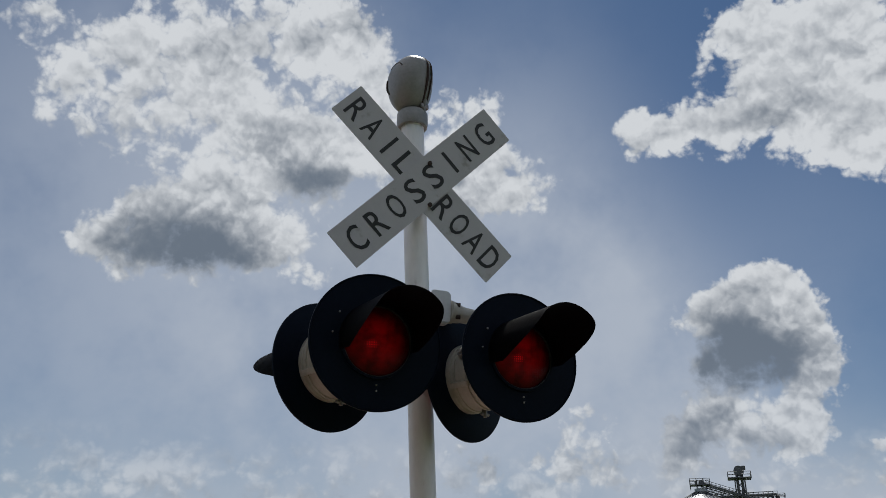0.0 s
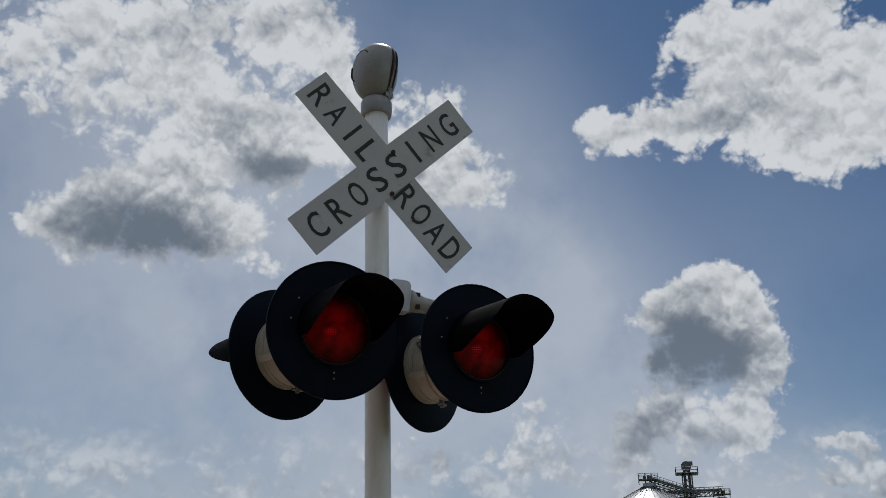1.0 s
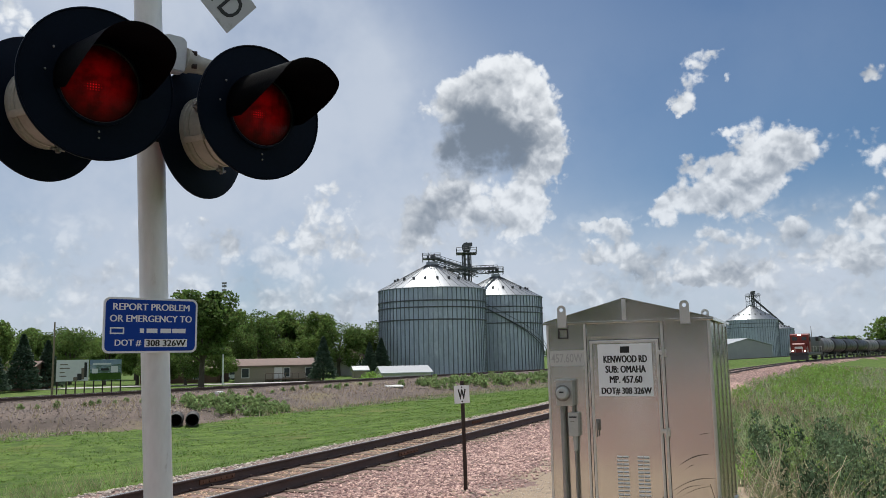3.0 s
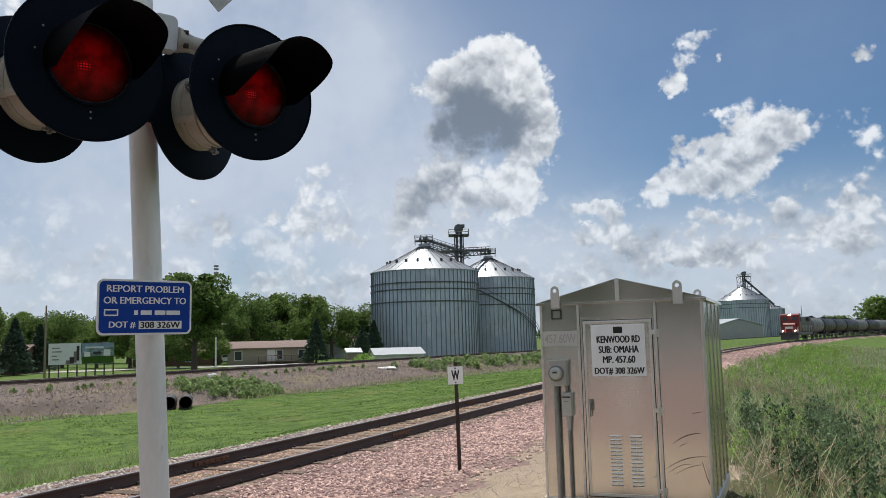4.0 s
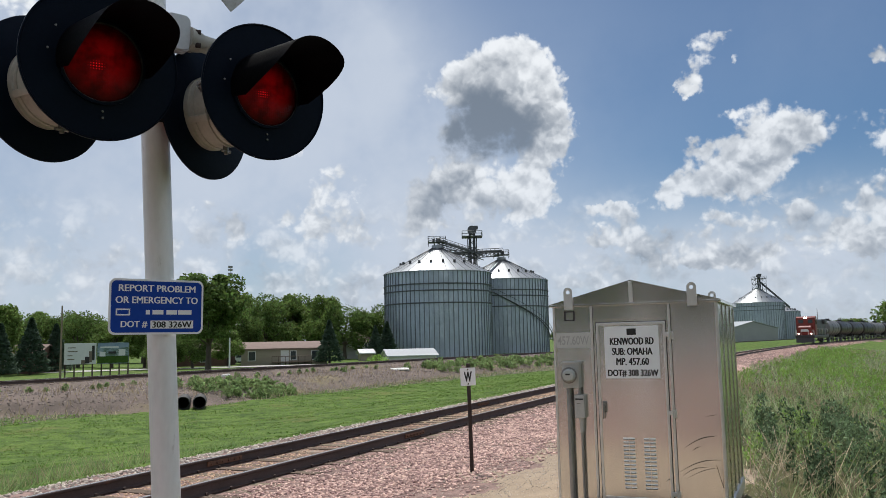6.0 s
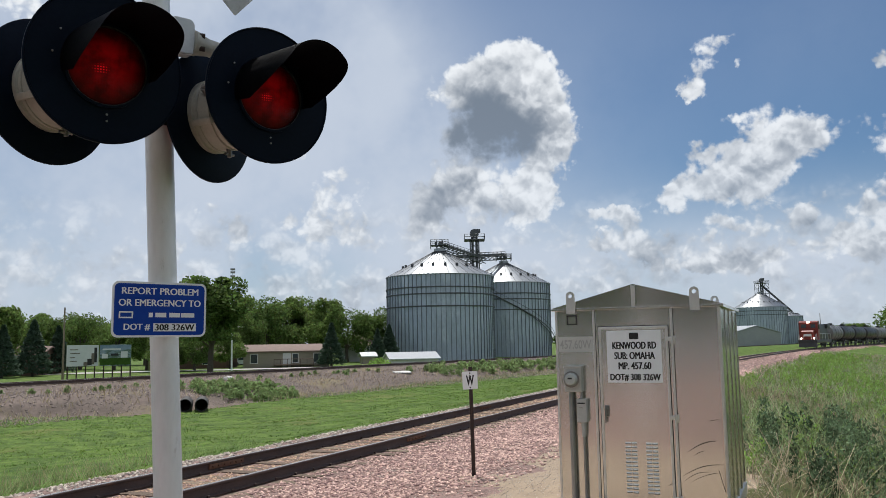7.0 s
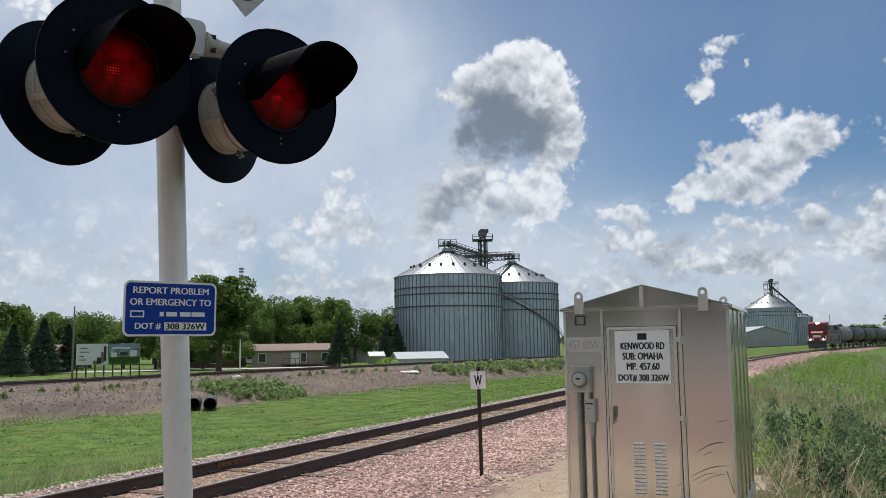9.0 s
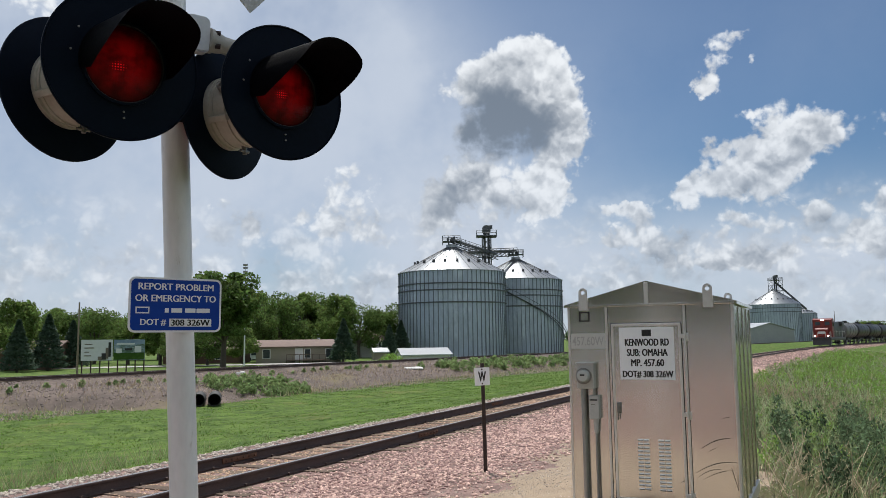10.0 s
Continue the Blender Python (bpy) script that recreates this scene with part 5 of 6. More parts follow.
lamp_post(polar(-25.6, 101, -1.5), 8.2, 0, "tall plain wooden utility pole", "utility_pole")
lamp_post(polar(-15.2, 118, -1.4), 6.0, 0.9, "grey street lamp beside the street")
lamp_post(polar(24.1, 300, -1.6), 11.5, 0, "distant wooden utility pole", "utility_pole")
mast = lamp_post(polar(-15.2, 420, -1.6), 43.0, 0, "distant slender radio mast behind trees", "radio_mast")
bm = bmesh.new()
for z in (39, 41, 42.5):
    box(bm, (0, 0, z), (2.2, 1.0, 1.0), None, 0.1)
part("antenna", bm, steel_m, mast)

# parked cars by the street
def car(at, turn, col, label):
    c = thing("parked_car", Matrix.Translation(at) @ Matrix.Rotation(radians(turn), 4, "Z"), label, "car", "parked cars")
    paint = surface("car paint " + label[:5], col, None, 0.3, scale=2, fine=9, bump=0.0)
    bm = bmesh.new()
    prism(bm, [(-2.2, 0.3), (2.2, 0.3), (2.25, 0.75), (1.3, 0.95), (0.7, 1.45), (-1.2, 1.5), (-2.0, 1.0), (-2.25, 0.9)], -0.85, 0.85, pose(0, 0, 0, 90, 0, 0))
    part("body", bm, paint, c)
    for y in (-0.87, 0.87):
        bm = bmesh.new()
        prism(bm, [(-1.15, 0.98), (1.05, 0.98), (0.6, 1.38), (-1.05, 1.42)], -0.01, 0.01, Matrix.Translation((0, y, 0)) @ pose(0, 0, 0, 90, 0, 0))
        part("window", bm, pane_m, c)
    for x in (-1.4, 1.4):
        for y in (-0.8, 0.8):
            bm = bmesh.new()
            tube(bm, (x, y - 0.1, 0.33), (x, y + 0.1, 0.33), 0.33, seg=16)
            part("wheel", bm, ink_m, c)


car(polar(-14.7, 152, -1.35), 60, (0.6, 0.62, 0.64), "white car parked by the street")

# ---- train standing on the bend ----
red_m = surface("locomotive red", (0.22, 0.02, 0.012), (0.14, 0.014, 0.01), 0.45, scale=1, fine=8, bump=0.0)
soot_m = surface("black tank paint", (0.022, 0.022, 0.024), (0.04, 0.037, 0.035), 0.45, scale=0.8, fine=6, mixing=0.8, bump=0.0)
greytank_m = surface("grey tank paint", (0.2, 0.2, 0.2), (0.12, 0.115, 0.11), 0.5, scale=0.6, fine=5, mixing=0.8, bump=0.0)
beam_m = surface("headlight glow", (0.9, 0.9, 0.85), None, 0.2, scale=1, fine=5, bump=0.0, glow=(1.0, 0.93, 0.8, 7.0))


def on_rails(u):
    a, b = along(u - 1, S0), along(u + 1, S0)
    d = (b - a).normalized()
    p = along(u, S0)
    return axes(Vector((p.x, p.y, 0)), d, Vector((-d.y, d.x, 0)), Vector((0, 0, 1)))


def truck(parent, x):
    bm = bmesh.new()
    for y in (-0.95, 0.95):
        box(bm, (x, y, 0.62), (2.6, 0.16, 0.36), None, 0.05)
    tk = part("truck", bm, soot_m, parent, "black wheel truck")
    for dx in (-0.9, 0.9):
        bm = bmesh.new()
        for y in (-0.75, 0.75):
            tube(bm, (x + dx, y - 0.06, 0.5), (x + dx, y + 0.06, 0.5), 0.46, seg=18)
        tube(bm, (x + dx, -0.75, 0.5), (x + dx, 0.75, 0.5), 0.08, seg=8)
        part("wheelset", bm, soot_m, tk)


loco = thing("locomotive", on_rails(152.0), "red and black diesel freight locomotive with lit headlights", "locomotive")
bm = bmesh.new()
box(bm, (10.5, 0, 1.25), (20.6, 3.0, 0.5), None, 0.05)
part("frame", bm, soot_m, loco)
bm = bmesh.new()
prism(bm, [(0.5, 1.5), (2.0, 1.5), (2.0, 3.1), (0.75, 3.1), (0.45, 2.85)], -0.95, 0.95, pose(0, 0, 0, 90, 0, 0))
part("nose", bm, red_m, loco, "red short nose")
bm = bmesh.new()
prism(bm, [(2.0, 1.5), (4.4, 1.5), (4.4, 4.55), (3.9, 4.72), (2.5, 4.72), (2.05, 4.5)], -1.5, 1.5, pose(0, 0, 0, 90, 0, 0))
cab = part("cab", bm, red_m, loco, "red cab")
for y in (-0.75, 0.75):
    bm = bmesh.new()
    box(bm, (2.03, y, 3.85), (0.06, 0.75, 0.6))
    part("windscreen", bm, pane_m, cab)
for y in (-1.51, 1.51):
    bm = bmesh.new()
    box(bm, (3.2, y, 3.7), (1.4, 0.04, 0.7))
    part("side_window", bm, pane_m, cab)
bm = bmesh.new()
box(bm, (12.2, 0, 2.9), (15.4, 2.0, 2.8), None, 0.25)
box(bm, (18.0, 0, 3.95), (3.6, 2.9, 0.8), None, 0.1)
part("hood", bm, soot_m, loco, "long black engine hood")
for y, z, x in ((-0.14, 4.5, 2.0), (0.14, 4.5, 2.0), (-1.0, 1.75, 0.35), (1.0, 1.75, 0.35)):
    bm = bmesh.new()
    tube(bm, (x, y, z), (x - 0.1, y, z), 0.13, seg=14)
    part("headlight", bm, beam_m, loco, "glowing headlight")
bm = bmesh.new()
prism(bm, [(0.1, 0.25), (0.6, 0.25), (0.6, 1.5), (0.3, 1.5)], -1.4, 1.4, pose(0, 0, 0, 90, 0, 0))
part("plough", bm, soot_m, loco, "black snow plough")
bm = bmesh.new()
for y in (-1.45, 1.45):
    for x in (0.4, 4.6, 8, 12, 16, 20):
        rod(bm, (x, y, 1.5), (x, y, 2.55), 0.03)
    rod(bm, (4.6, y, 2.55), (20.3, y, 2.55), 0.03)
for y in (-1.3, -0.6, 0.6, 1.3):
    rod(bm, (0.35, y, 1.5), (0.35, y, 2.4), 0.035)
part("handrail", bm, white_paint_m, loco, "white handrails")
bm = bmesh.new()
box(bm, (0.43, 0, 2.3), (0.06, 1.1, 0.4))
part("emblem", bm, white_paint_m, loco, "plain white emblem bar")
truck(loco, 4.0)
truck(loco, 16.8)


def tank_car(m, paint, label):
    c = thing("tank_car", m, label, "tank car", "tank cars of the train")
    bm = bmesh.new()
    lathe(bm, [(0, -7.5), (0.9, -7.35), (1.4, -7.0), (1.52, -6.6), (1.52, 6.6), (1.4, 7.0), (0.9, 7.35), (0, 7.5)], 32)
    part("tank", bm, paint, c, "cylindrical tank", pose(0, 0, 2.75, 0, 90, 0))
    bm = bmesh.new()
    tube(bm, (0, 0, 4.1), (0, 0, 4.65), 0.45, seg=16)
    box(bm, (0, 0, 4.35), (2.2, 1.4, 0.06))
    part("dome", bm, soot_m, c)
    bm = bmesh.new()
    box(bm, (0, 0, 1.05), (16.0, 0.5, 0.35))
    box(bm, (-7.2, 0, 1.2), (0.3, 2.8, 0.5))
    box(bm, (7.2, 0, 1.2), (0.3, 2.8, 0.5))
    part("underframe", bm, soot_m, c)
    for x in (-3.5, 0, 3.5):
        bm = bmesh.new()
        lathe(bm, [(1.53, -0.06), (1.56, -0.06), (1.56, 0.06), (1.53, 0.06)], 32)
        part("band", bm, soot_m, c, "", pose(x, 0, 2.75, 0, 90, 0))
    truck(c, -5.8)
    truck(c, 5.8)
    return c


TANKS = [greytank_m, soot_m, soot_m, soot_m, greytank_m, soot_m, greytank_m, greytank_m, soot_m, soot_m, greytank_m, soot_m, greytank_m, soot_m, soot_m, greytank_m]
first = {}
for i, p in enumerate(TANKS):
    m = on_rails(152 + 21 + 8.6 + i * 16.8)
    if p.name in first:
        copy_thing(first[p.name], m)
    else:
        first[p.name] = tank_car(m, p, "%s railway tank car behind the locomotive" % ("dusty grey" if p is greytank_m else "sooty black"))

# ---- plants and loose stone ----
def leaf_material(name, col, col2, jitter=0.3, rough=0.6, through=0.4):
    m = bpy.data.materials.new(name)
    m.use_nodes = True
    t = Tree(m.node_tree)
    r = t.node("ShaderNodeNewGeometry").outputs["Random Per Island"]
    pos = t.node("ShaderNodeNewGeometry").outputs["Position"]
    c = t.mix(t.step(t.noise(pos, 0.7, 3.0).outputs[0], 0.35, 0.65), rgb(*col), rgb(*col2))
    c = t.node("ShaderNodeHueSaturation", {"Hue": t.math("MULTIPLY_ADD", r, 0.04, 0.48), "Saturation": 1.0, "Value": t.math("MULTIPLY_ADD", r, 2 * jitter, 1 - jitter), "Color": c}).outputs[0]
    p = t.node("ShaderNodeBsdfPrincipled", {"Base Color": c, "Roughness": rough, "Specular IOR Level": 0.12})
    q = t.node("ShaderNodeBsdfTranslucent", {"Color": c})
    t.node("ShaderNodeOutputMaterial", [t.node("ShaderNodeMixShader", [through, p.outputs[0], q.outputs[0]]).outputs[0]])
    return m


oak_m = leaf_material("broad leaves", (0.135, 0.20, 0.055), (0.085, 0.135, 0.038), 0.5, 0.6, 0.5)
ash_m = leaf_material("lighter leaves", (0.17, 0.24, 0.065), (0.11, 0.17, 0.045), 0.5, 0.6, 0.5)
spruce_m = leaf_material("spruce needles", (0.075, 0.115, 0.075), (0.05, 0.082, 0.054), 0.4, 0.7, 0.25)
blade_m = leaf_material("grass blades", (0.165, 0.25, 0.055), (0.085, 0.155, 0.035), 0.45, 0.7, 0.6)
herb_m = leaf_material("green weeds", (0.27, 0.35, 0.15), (0.19, 0.265, 0.11), 0.45, 0.6, 0.6)
blue_herb_m = leaf_material("grey-green weeds", (0.17, 0.235, 0.125), (0.085, 0.13, 0.07), 0.6, 0.6, 0.3)
bright_m = leaf_material("bright green weeds", (0.29, 0.43, 0.11), (0.20, 0.32, 0.075), 0.4, 0.6, 0.6)
dry_m = leaf_material("dry stalks", (0.52, 0.43, 0.30), (0.38, 0.30, 0.21), 0.35, 0.8, 0.15)
bark_m = surface("grey-brown bark", (0.1, 0.08, 0.062), (0.06, 0.05, 0.04), 0.9, scale=2, fine=14, stretch=(1, 1, 0.25), bump=0.5)
R = np.random.default_rng(11)


def cards(centre, size, up_bias=0.0, slim=0.6, rng=R):
    """Leaf-like diamonds at the centres, turned at random."""
    n = len(centre)
    a = rng.normal(size=(n, 3))
    a[:, 2] += up_bias
    a /= np.linalg.norm(a, axis=1, keepdims=True)
    b = np.cross(a, rng.normal(size=(n, 3)))
    b /= np.linalg.norm(b, axis=1, keepdims=True)
    s = np.broadcast_to(np.asarray(size, float), (n,))[:, None]
    v = np.stack([centre - a * s, centre + b * s * slim - a * s * 0.1, centre + a * s, centre - b * s * slim + a * s * 0.1], 1).reshape(-1, 3)
    return v, np.arange(4 * n).reshape(-1, 4)


def blades(base, hgt, width, lean, rng=R):
    """Tapering upright blades."""
    n = len(base)
    th = rng.uniform(0, 2 * np.pi, n)
    side = np.stack([np.cos(th), np.sin(th), np.zeros(n)], 1) * np.asarray(width)[..., None]
    ph = rng.uniform(0, 2 * np.pi, n)
    tip = np.stack([np.cos(ph) * lean, np.sin(ph) * lean, np.ones(n)], 1) * np.asarray(hgt)[..., None]
    v = np.stack([base - side, base + side, base + tip + side * 0.15, base + tip - side * 0.15], 1).reshape(-1, 3)
    return v, np.arange(4 * n).reshape(-1, 4)


def join(sets):
    vs, fs, k = [], [], 0
    for v, f in sets:
        vs.append(v)
        fs.append(f + k)
        k += len(v)
    return np.concatenate(vs), np.concatenate(fs)


def mesh_from(name, v, f, material):
    ob = stuff(name, v, f, material, "", "")
    for key in ("kind", "label", "category"):
        if key in ob:
            del ob[key]
    return ob


def broad_tree(seed, hgt, spread, leaves, material, label, low=0.06, leaf=1.0):
    rng = np.random.default_rng(seed)
    t = thing("tree", Matrix(), label, "tree", "village trees")
    bm = bmesh.new()
    tube(bm, (0, 0, -0.3), (0.1, 0, hgt * 0.35), 0.035 * hgt, 0.022 * hgt, 10)
    tips = []
    for i in range(9):
        a = 2 * math.pi * i / 9 + rng.uniform(-0.3, 0.3)
        q = Vector((math.cos(a) * spread * rng.uniform(0.35, 0.7), math.sin(a) * spread * rng.uniform(0.35, 0.7), hgt * rng.uniform(0.35, 0.8)))
        tube(bm, (0.1, 0, hgt * rng.uniform(0.2, 0.36)), q, 0.015 * hgt, 0.004 * hgt, 6)
        tips.append(q)
    part("trunk", bm, bark_m, t)
    lobes = [(np.array(q), spread * rng.uniform(0.32, 0.5)) for q in tips]
    for i in range(16):
        a, e = rng.uniform(0, 6.28), rng.uniform(-0.8, 1.0)
        rr = spread * math.sqrt(max(0.05, 1 - max(e, 0) ** 2)) * rng.uniform(0.45, 0.85)
        lobes.append((np.array([math.cos(a) * rr, math.sin(a) * rr, hgt * (0.50 + low * 0.6 + (0.40 - low * 0.3) * e)]), spread * rng.uniform(0.22, 0.42)))
    cs = []
    per = leaves // len(lobes)
    for c, r in lobes:
        d = rng.normal(size=(per, 3))
        d /= np.linalg.norm(d, axis=1, keepdims=True)
        cs.append(c + d * r * rng.uniform(0.55, 1.12, (per, 1)) * np.array([1, 1, 0.8]))
    c = np.concatenate(cs)
    c[:, 2] = np.clip(c[:, 2], hgt * low, hgt * 1.02)
    v, f = cards(c, rng.uniform(0.09, 0.22, len(c)) * leaf, 0.3, 0.75, rng)
    crown = mesh_from("crown", v, f, material)
    crown.parent = t
    return t


def spruce(seed, hgt, label):
    rng = np.random.default_rng(seed)
    t = thing("spruce", Matrix(), label, "tree", "village trees")
    bm = bmesh.new()
    tube(bm, (0, 0, -0.3), (0, 0, hgt * 0.95), 0.02 * hgt, 0.005 * hgt, 8)
    part("trunk", bm, bark_m, t)
    n = 5200
    z = rng.uniform(0.08, 1, n) ** 0.9
    tier = 0.75 + 0.25 * np.abs(np.sin(z * 26))
    r = (1 - z) * 0.30 * hgt * tier * np.sqrt(rng.uniform(0.2, 1, n)) + 0.05
    a = rng.uniform(0, 6.28, n)
    c = np.stack([np.cos(a) * r, np.sin(a) * r, z * hgt - r * 0.25], 1)
    v, f = cards(c, rng.uniform(0.10, 0.22, n), 0, 0.45, rng)
    crown = mesh_from("crown", v, f, spruce_m)
    crown.parent = t
    return t


kinds = [broad_tree(3, 10, 4.2, 9500, oak_m, "full-leaved green tree in a village row"), broad_tree(5, 10, 3.7, 9500, ash_m, "full-leaved light green tree in a village row"),
         broad_tree(9, 10, 4.6, 9500, oak_m, "broad dark green tree in a village row"), broad_tree(14, 10, 3.4, 9500, ash_m, "narrow light green tree in a village row")]
far_kinds = [broad_tree(23, 10, 4.2, 1700, oak_m, "distant full-leaved green tree", leaf=1.9), broad_tree(25, 10, 3.8, 1700, ash_m, "distant light green tree", leaf=1.9)]
tall_tree = broad_tree(31, 10, 3.6, 13000, oak_m, "tall open-crowned green tree with a bare trunk", low=0.36)
fir = spruce(7, 7.0, "dark green spruce beside the street")


def plant(src, az_, dist, hgt, unit, turn, wide=1.0):
    p = polar(az_, dist)
    k = hgt / unit
    m = Matrix.Translation((p.x, p.y, float(height(p.x, p.y)) - 0.05)) @ Matrix.Rotation(turn, 4, "Z") @ Matrix.Diagonal((k * wide, k * wide, k, 1))
    return copy_thing(src, m)


rt = random.Random(21)
for i in range(16):     # unseen trees added along the road behind, to darken what the bungalow's sheet mirrors
    plant(far_kinds[i % 2], 128 + i * 7.5 + rt.uniform(-2, 2), rt.uniform(30, 42), rt.uniform(12, 15), 10.0, rt.uniform(0, 6.28), 1.2)
tops = [(-33, 11), (-30, 10.8), (-28, 10.6), (-25, 11), (-22, 11.4), (-19, 11.5), (-16, 12.5), (-13.2, 14), (-11, 14.2), (-9.5, 13.0), (-7.6, 12.0), (-5.6, 10.8), (-4.2, 11.4), (-2.6, 11)]
azs = [p[0] for p in tops]
a = -35.0
i = 0
while a < -2.8:
    hh = float(np.interp(a, azs, [p[1] for p in tops])) * rt.uniform(0.86, 1.06)
    plant(kinds[i % 4], a, rt.uniform(158, 182), hh, 10.0, rt.uniform(0, 6.28), rt.uniform(0.9, 1.15))
    a += rt.uniform(1.0, 1.7)
    i += 1
for a, d, hh, k, w in ((-15.3, 127, 6.2, 1, 1.1), (-17.6, 121, 5.2, 0, 1.3), (-19.3, 124, 6.0, 2, 1.2), (-20.6, 132, 8.6, 1, 1.0), (-22.6, 140, 8.0, 3, 1.1), (-18.8, 128, 8.0, 0, 1.0), (-14.2, 142, 9.5, 0, 0.9), (-29.2, 120, 9.5, 1, 1.0), (-24.6, 150, 9.5, 2, 1.0)):
    plant(kinds[k], a, d, hh, 10.0, rt.uniform(0, 6.28), w)
for a, d, hh in ((-27.3, 116, 7.2), (-25.9, 124, 6.6), (-29.0, 112, 6.4), (-8.5, 129, 6.8), (-5.3, 150, 6.2), (-4.5, 152, 7.0)):
    plant(fir, a, d, hh, 7.0, rt.uniform(0, 6.28), 1.45)
for i in range(30):
    a = 23.4 + i * 0.33
    big = a > 28.3
    plant(far_kinds[i % 2], a, rt.uniform(430, 470) if not big else rt.uniform(330, 360), rt.uniform(7, 10) if not big else rt.uniform(12, 15.5), 10.0, rt.uniform(0, 6.28), 1.2)
for i in range(26):
    plant(far_kinds[i % 2], rt.uniform(-3.5, 19.5), rt.uniform(480, 560), rt.uniform(8, 11), 10.0, rt.uniform(0, 6.28), 1.3)
p = polar(-16.6, 108)
tall_tree.matrix_basis = Matrix.Translation((p.x, p.y, float(height(p.x, p.y)) - 0.05)) @ Matrix.Diagonal((1.25, 1.25, 1.2, 1))
for o in (*kinds, *far_kinds, fir):     # the first of each kind joins the rows too
    p = polar(-30.5 + rt.uniform(-4, 0), rt.uniform(165, 190))
    o.matrix_basis = Matrix.Translation((p.x, p.y, float(height(p.x, p.y)) - 0.05))


def scatter(n, u0, u1, s0, s1, power=1.0):
    """Plan places between two u and two s, thicker towards the near end."""
    u = u0 + (u1 - u0) * R.uniform(0, 1, n) ** power
    s = R.uniform(s0, s1, n)
    x, y = u * T.x + s * N.x, u * T.y + s * N.y
    bend = np.maximum(u - U_BEND, 0) ** 2 / (2 * R_BEND)
    return x - N.x * bend, y - N.y * bend, u, s


def on_ground(x, y, dz=0.0):
    return np.stack([x, y, height(x, y) + dz], 1)


# mown grass
x, y, u, s = scatter(110000, 2, 95, 10.75, 46, 1.9)
q = x * N2.x + y * N2.y
keep = q < np.interp(x * T2.x + y * T2.y, [20, 23, 26, 28.5, 37, 60, 88, 200], [41.5, 41, 36, 34.6, 37.3, 40, 41.6, 41.6]) + 0.6
x, y, u = x[keep], y[keep], u[keep]
d = np.hypot(x, y)
clump = 0.75 + 0.5 * np.sin(x * 1.9 + 2.0 * np.sin(y * 0.8)) * np.sin(y * 2.3 + 1.5 * np.sin(x * 1.1))
v, f = blades(on_ground(x, y, -0.01), R.uniform(0.02, 0.055, len(x)) * clump * (0.8 + d / 110), 0.006 + d * 0.00045, 0.6)
stuff("grass", v, f, blade_m, "short mown green grass between the tracks", "grass")
# low clover and broad-leaved patches in the lawn
x, y, u, s = scatter(42000, 6, 70, 10.9, 40, 1.7)
q = x * N2.x + y * N2.y
patchy = np.sin(x * 0.9 + 1.7 * np.sin(y * 0.6)) * np.sin(y * 1.3 + 1.4 * np.sin(x * 0.7)) + 0.5 * lump(x * 1.7, y * 1.7)
keep = (q < np.interp(x * T2.x + y * T2.y, [20, 23, 26, 28.5, 37, 60, 88, 200], [41.5, 41, 36, 34.6, 37.3, 40, 41.6, 41.6]) + 0.2) & (patchy > 0.1)
x, y = x[keep], y[keep]
d = np.hypot(x, y)
v, f = cards(on_ground(x, y, 0.03), R.uniform(0.012, 0.028, len(x)) * (0.7 + d / 45), 0.0, 0.7)
clover_m = leaf_material("clover leaves", (0.18, 0.265, 0.062), (0.10, 0.17, 0.042), 0.4, 0.7, 0.5)
stuff("clover", v, f, clover_m, "green clover patches in the mown grass", "clover")
# taller grass with brown heads by the rails
x, y, u, s = scatter(5200, 4.5, 15.5, 11.5, 14.5)
k = (s < 11.7 + 2.2 * np.clip((14.5 - u) / 7, 0, 1))
v, f = blades(on_ground(x[k], y[k]), R.uniform(0.08, 0.28, k.sum()), np.full(k.sum(), 0.006), 0.7)
stuff("tall_grass", v, f, herb_m, "taller bright grass beside the ballast", "grass")
k2 = k & (R.uniform(size=len(x)) < 0.6) & (s > 11.9)
v, f = blades(on_ground(x[k2], y[k2]), R.uniform(0.2, 0.42, k2.sum()), np.full(k2.sum(), 0.006), 0.5)
stuff("seed_stalks", v, f, dry_m, "brown grass stalks gone to seed", "grass")


# weeds on the slope beside the bungalow
def herbs(x, y, hgt, leaves, size, tall=0.5, wide=0.28):
    out = []
    n = len(x)
    g = on_ground(x, y)
    out.append(blades(g, hgt, np.full(n, 0.006), 0.15))
    k = np.repeat(np.arange(n), leaves)
    f = R.uniform(0.12, 1.0, len(k))
    r = hgt[k] * wide * (1.15 - f * 0.8) * np.sqrt(R.uniform(0.05, 1, len(k)))
    a = R.uniform(0, 6.28, len(k))
    c = g[k] + np.stack([np.cos(a) * r, np.sin(a) * r, f * hgt[k]], 1)
    out.append(cards(c, size * R.uniform(0.6, 1.3, len(k)) * (0.8 + np.hypot(c[:, 0], c[:, 1]) / 60), tall, 0.38))
    return join(out)


def slope_places(n, u0, u1, s0, s1, power=1.3):
    x, y, u, s = scatter(n, u0, u1, s0, s1, power)
    edge = np.interp(u, [0, 8, 12, 22, 34, 46, 60, 85, 130, 500], [0.6, 0.78, 1.0, 2.0, 3.1, 3.8, 4.1, 3.6, 4.0, 4.6])
    k = (s < edge + 0.05) & ~((s > 0.6) & (u < 11.4))
    return x[k], y[k], u[k], s[k]


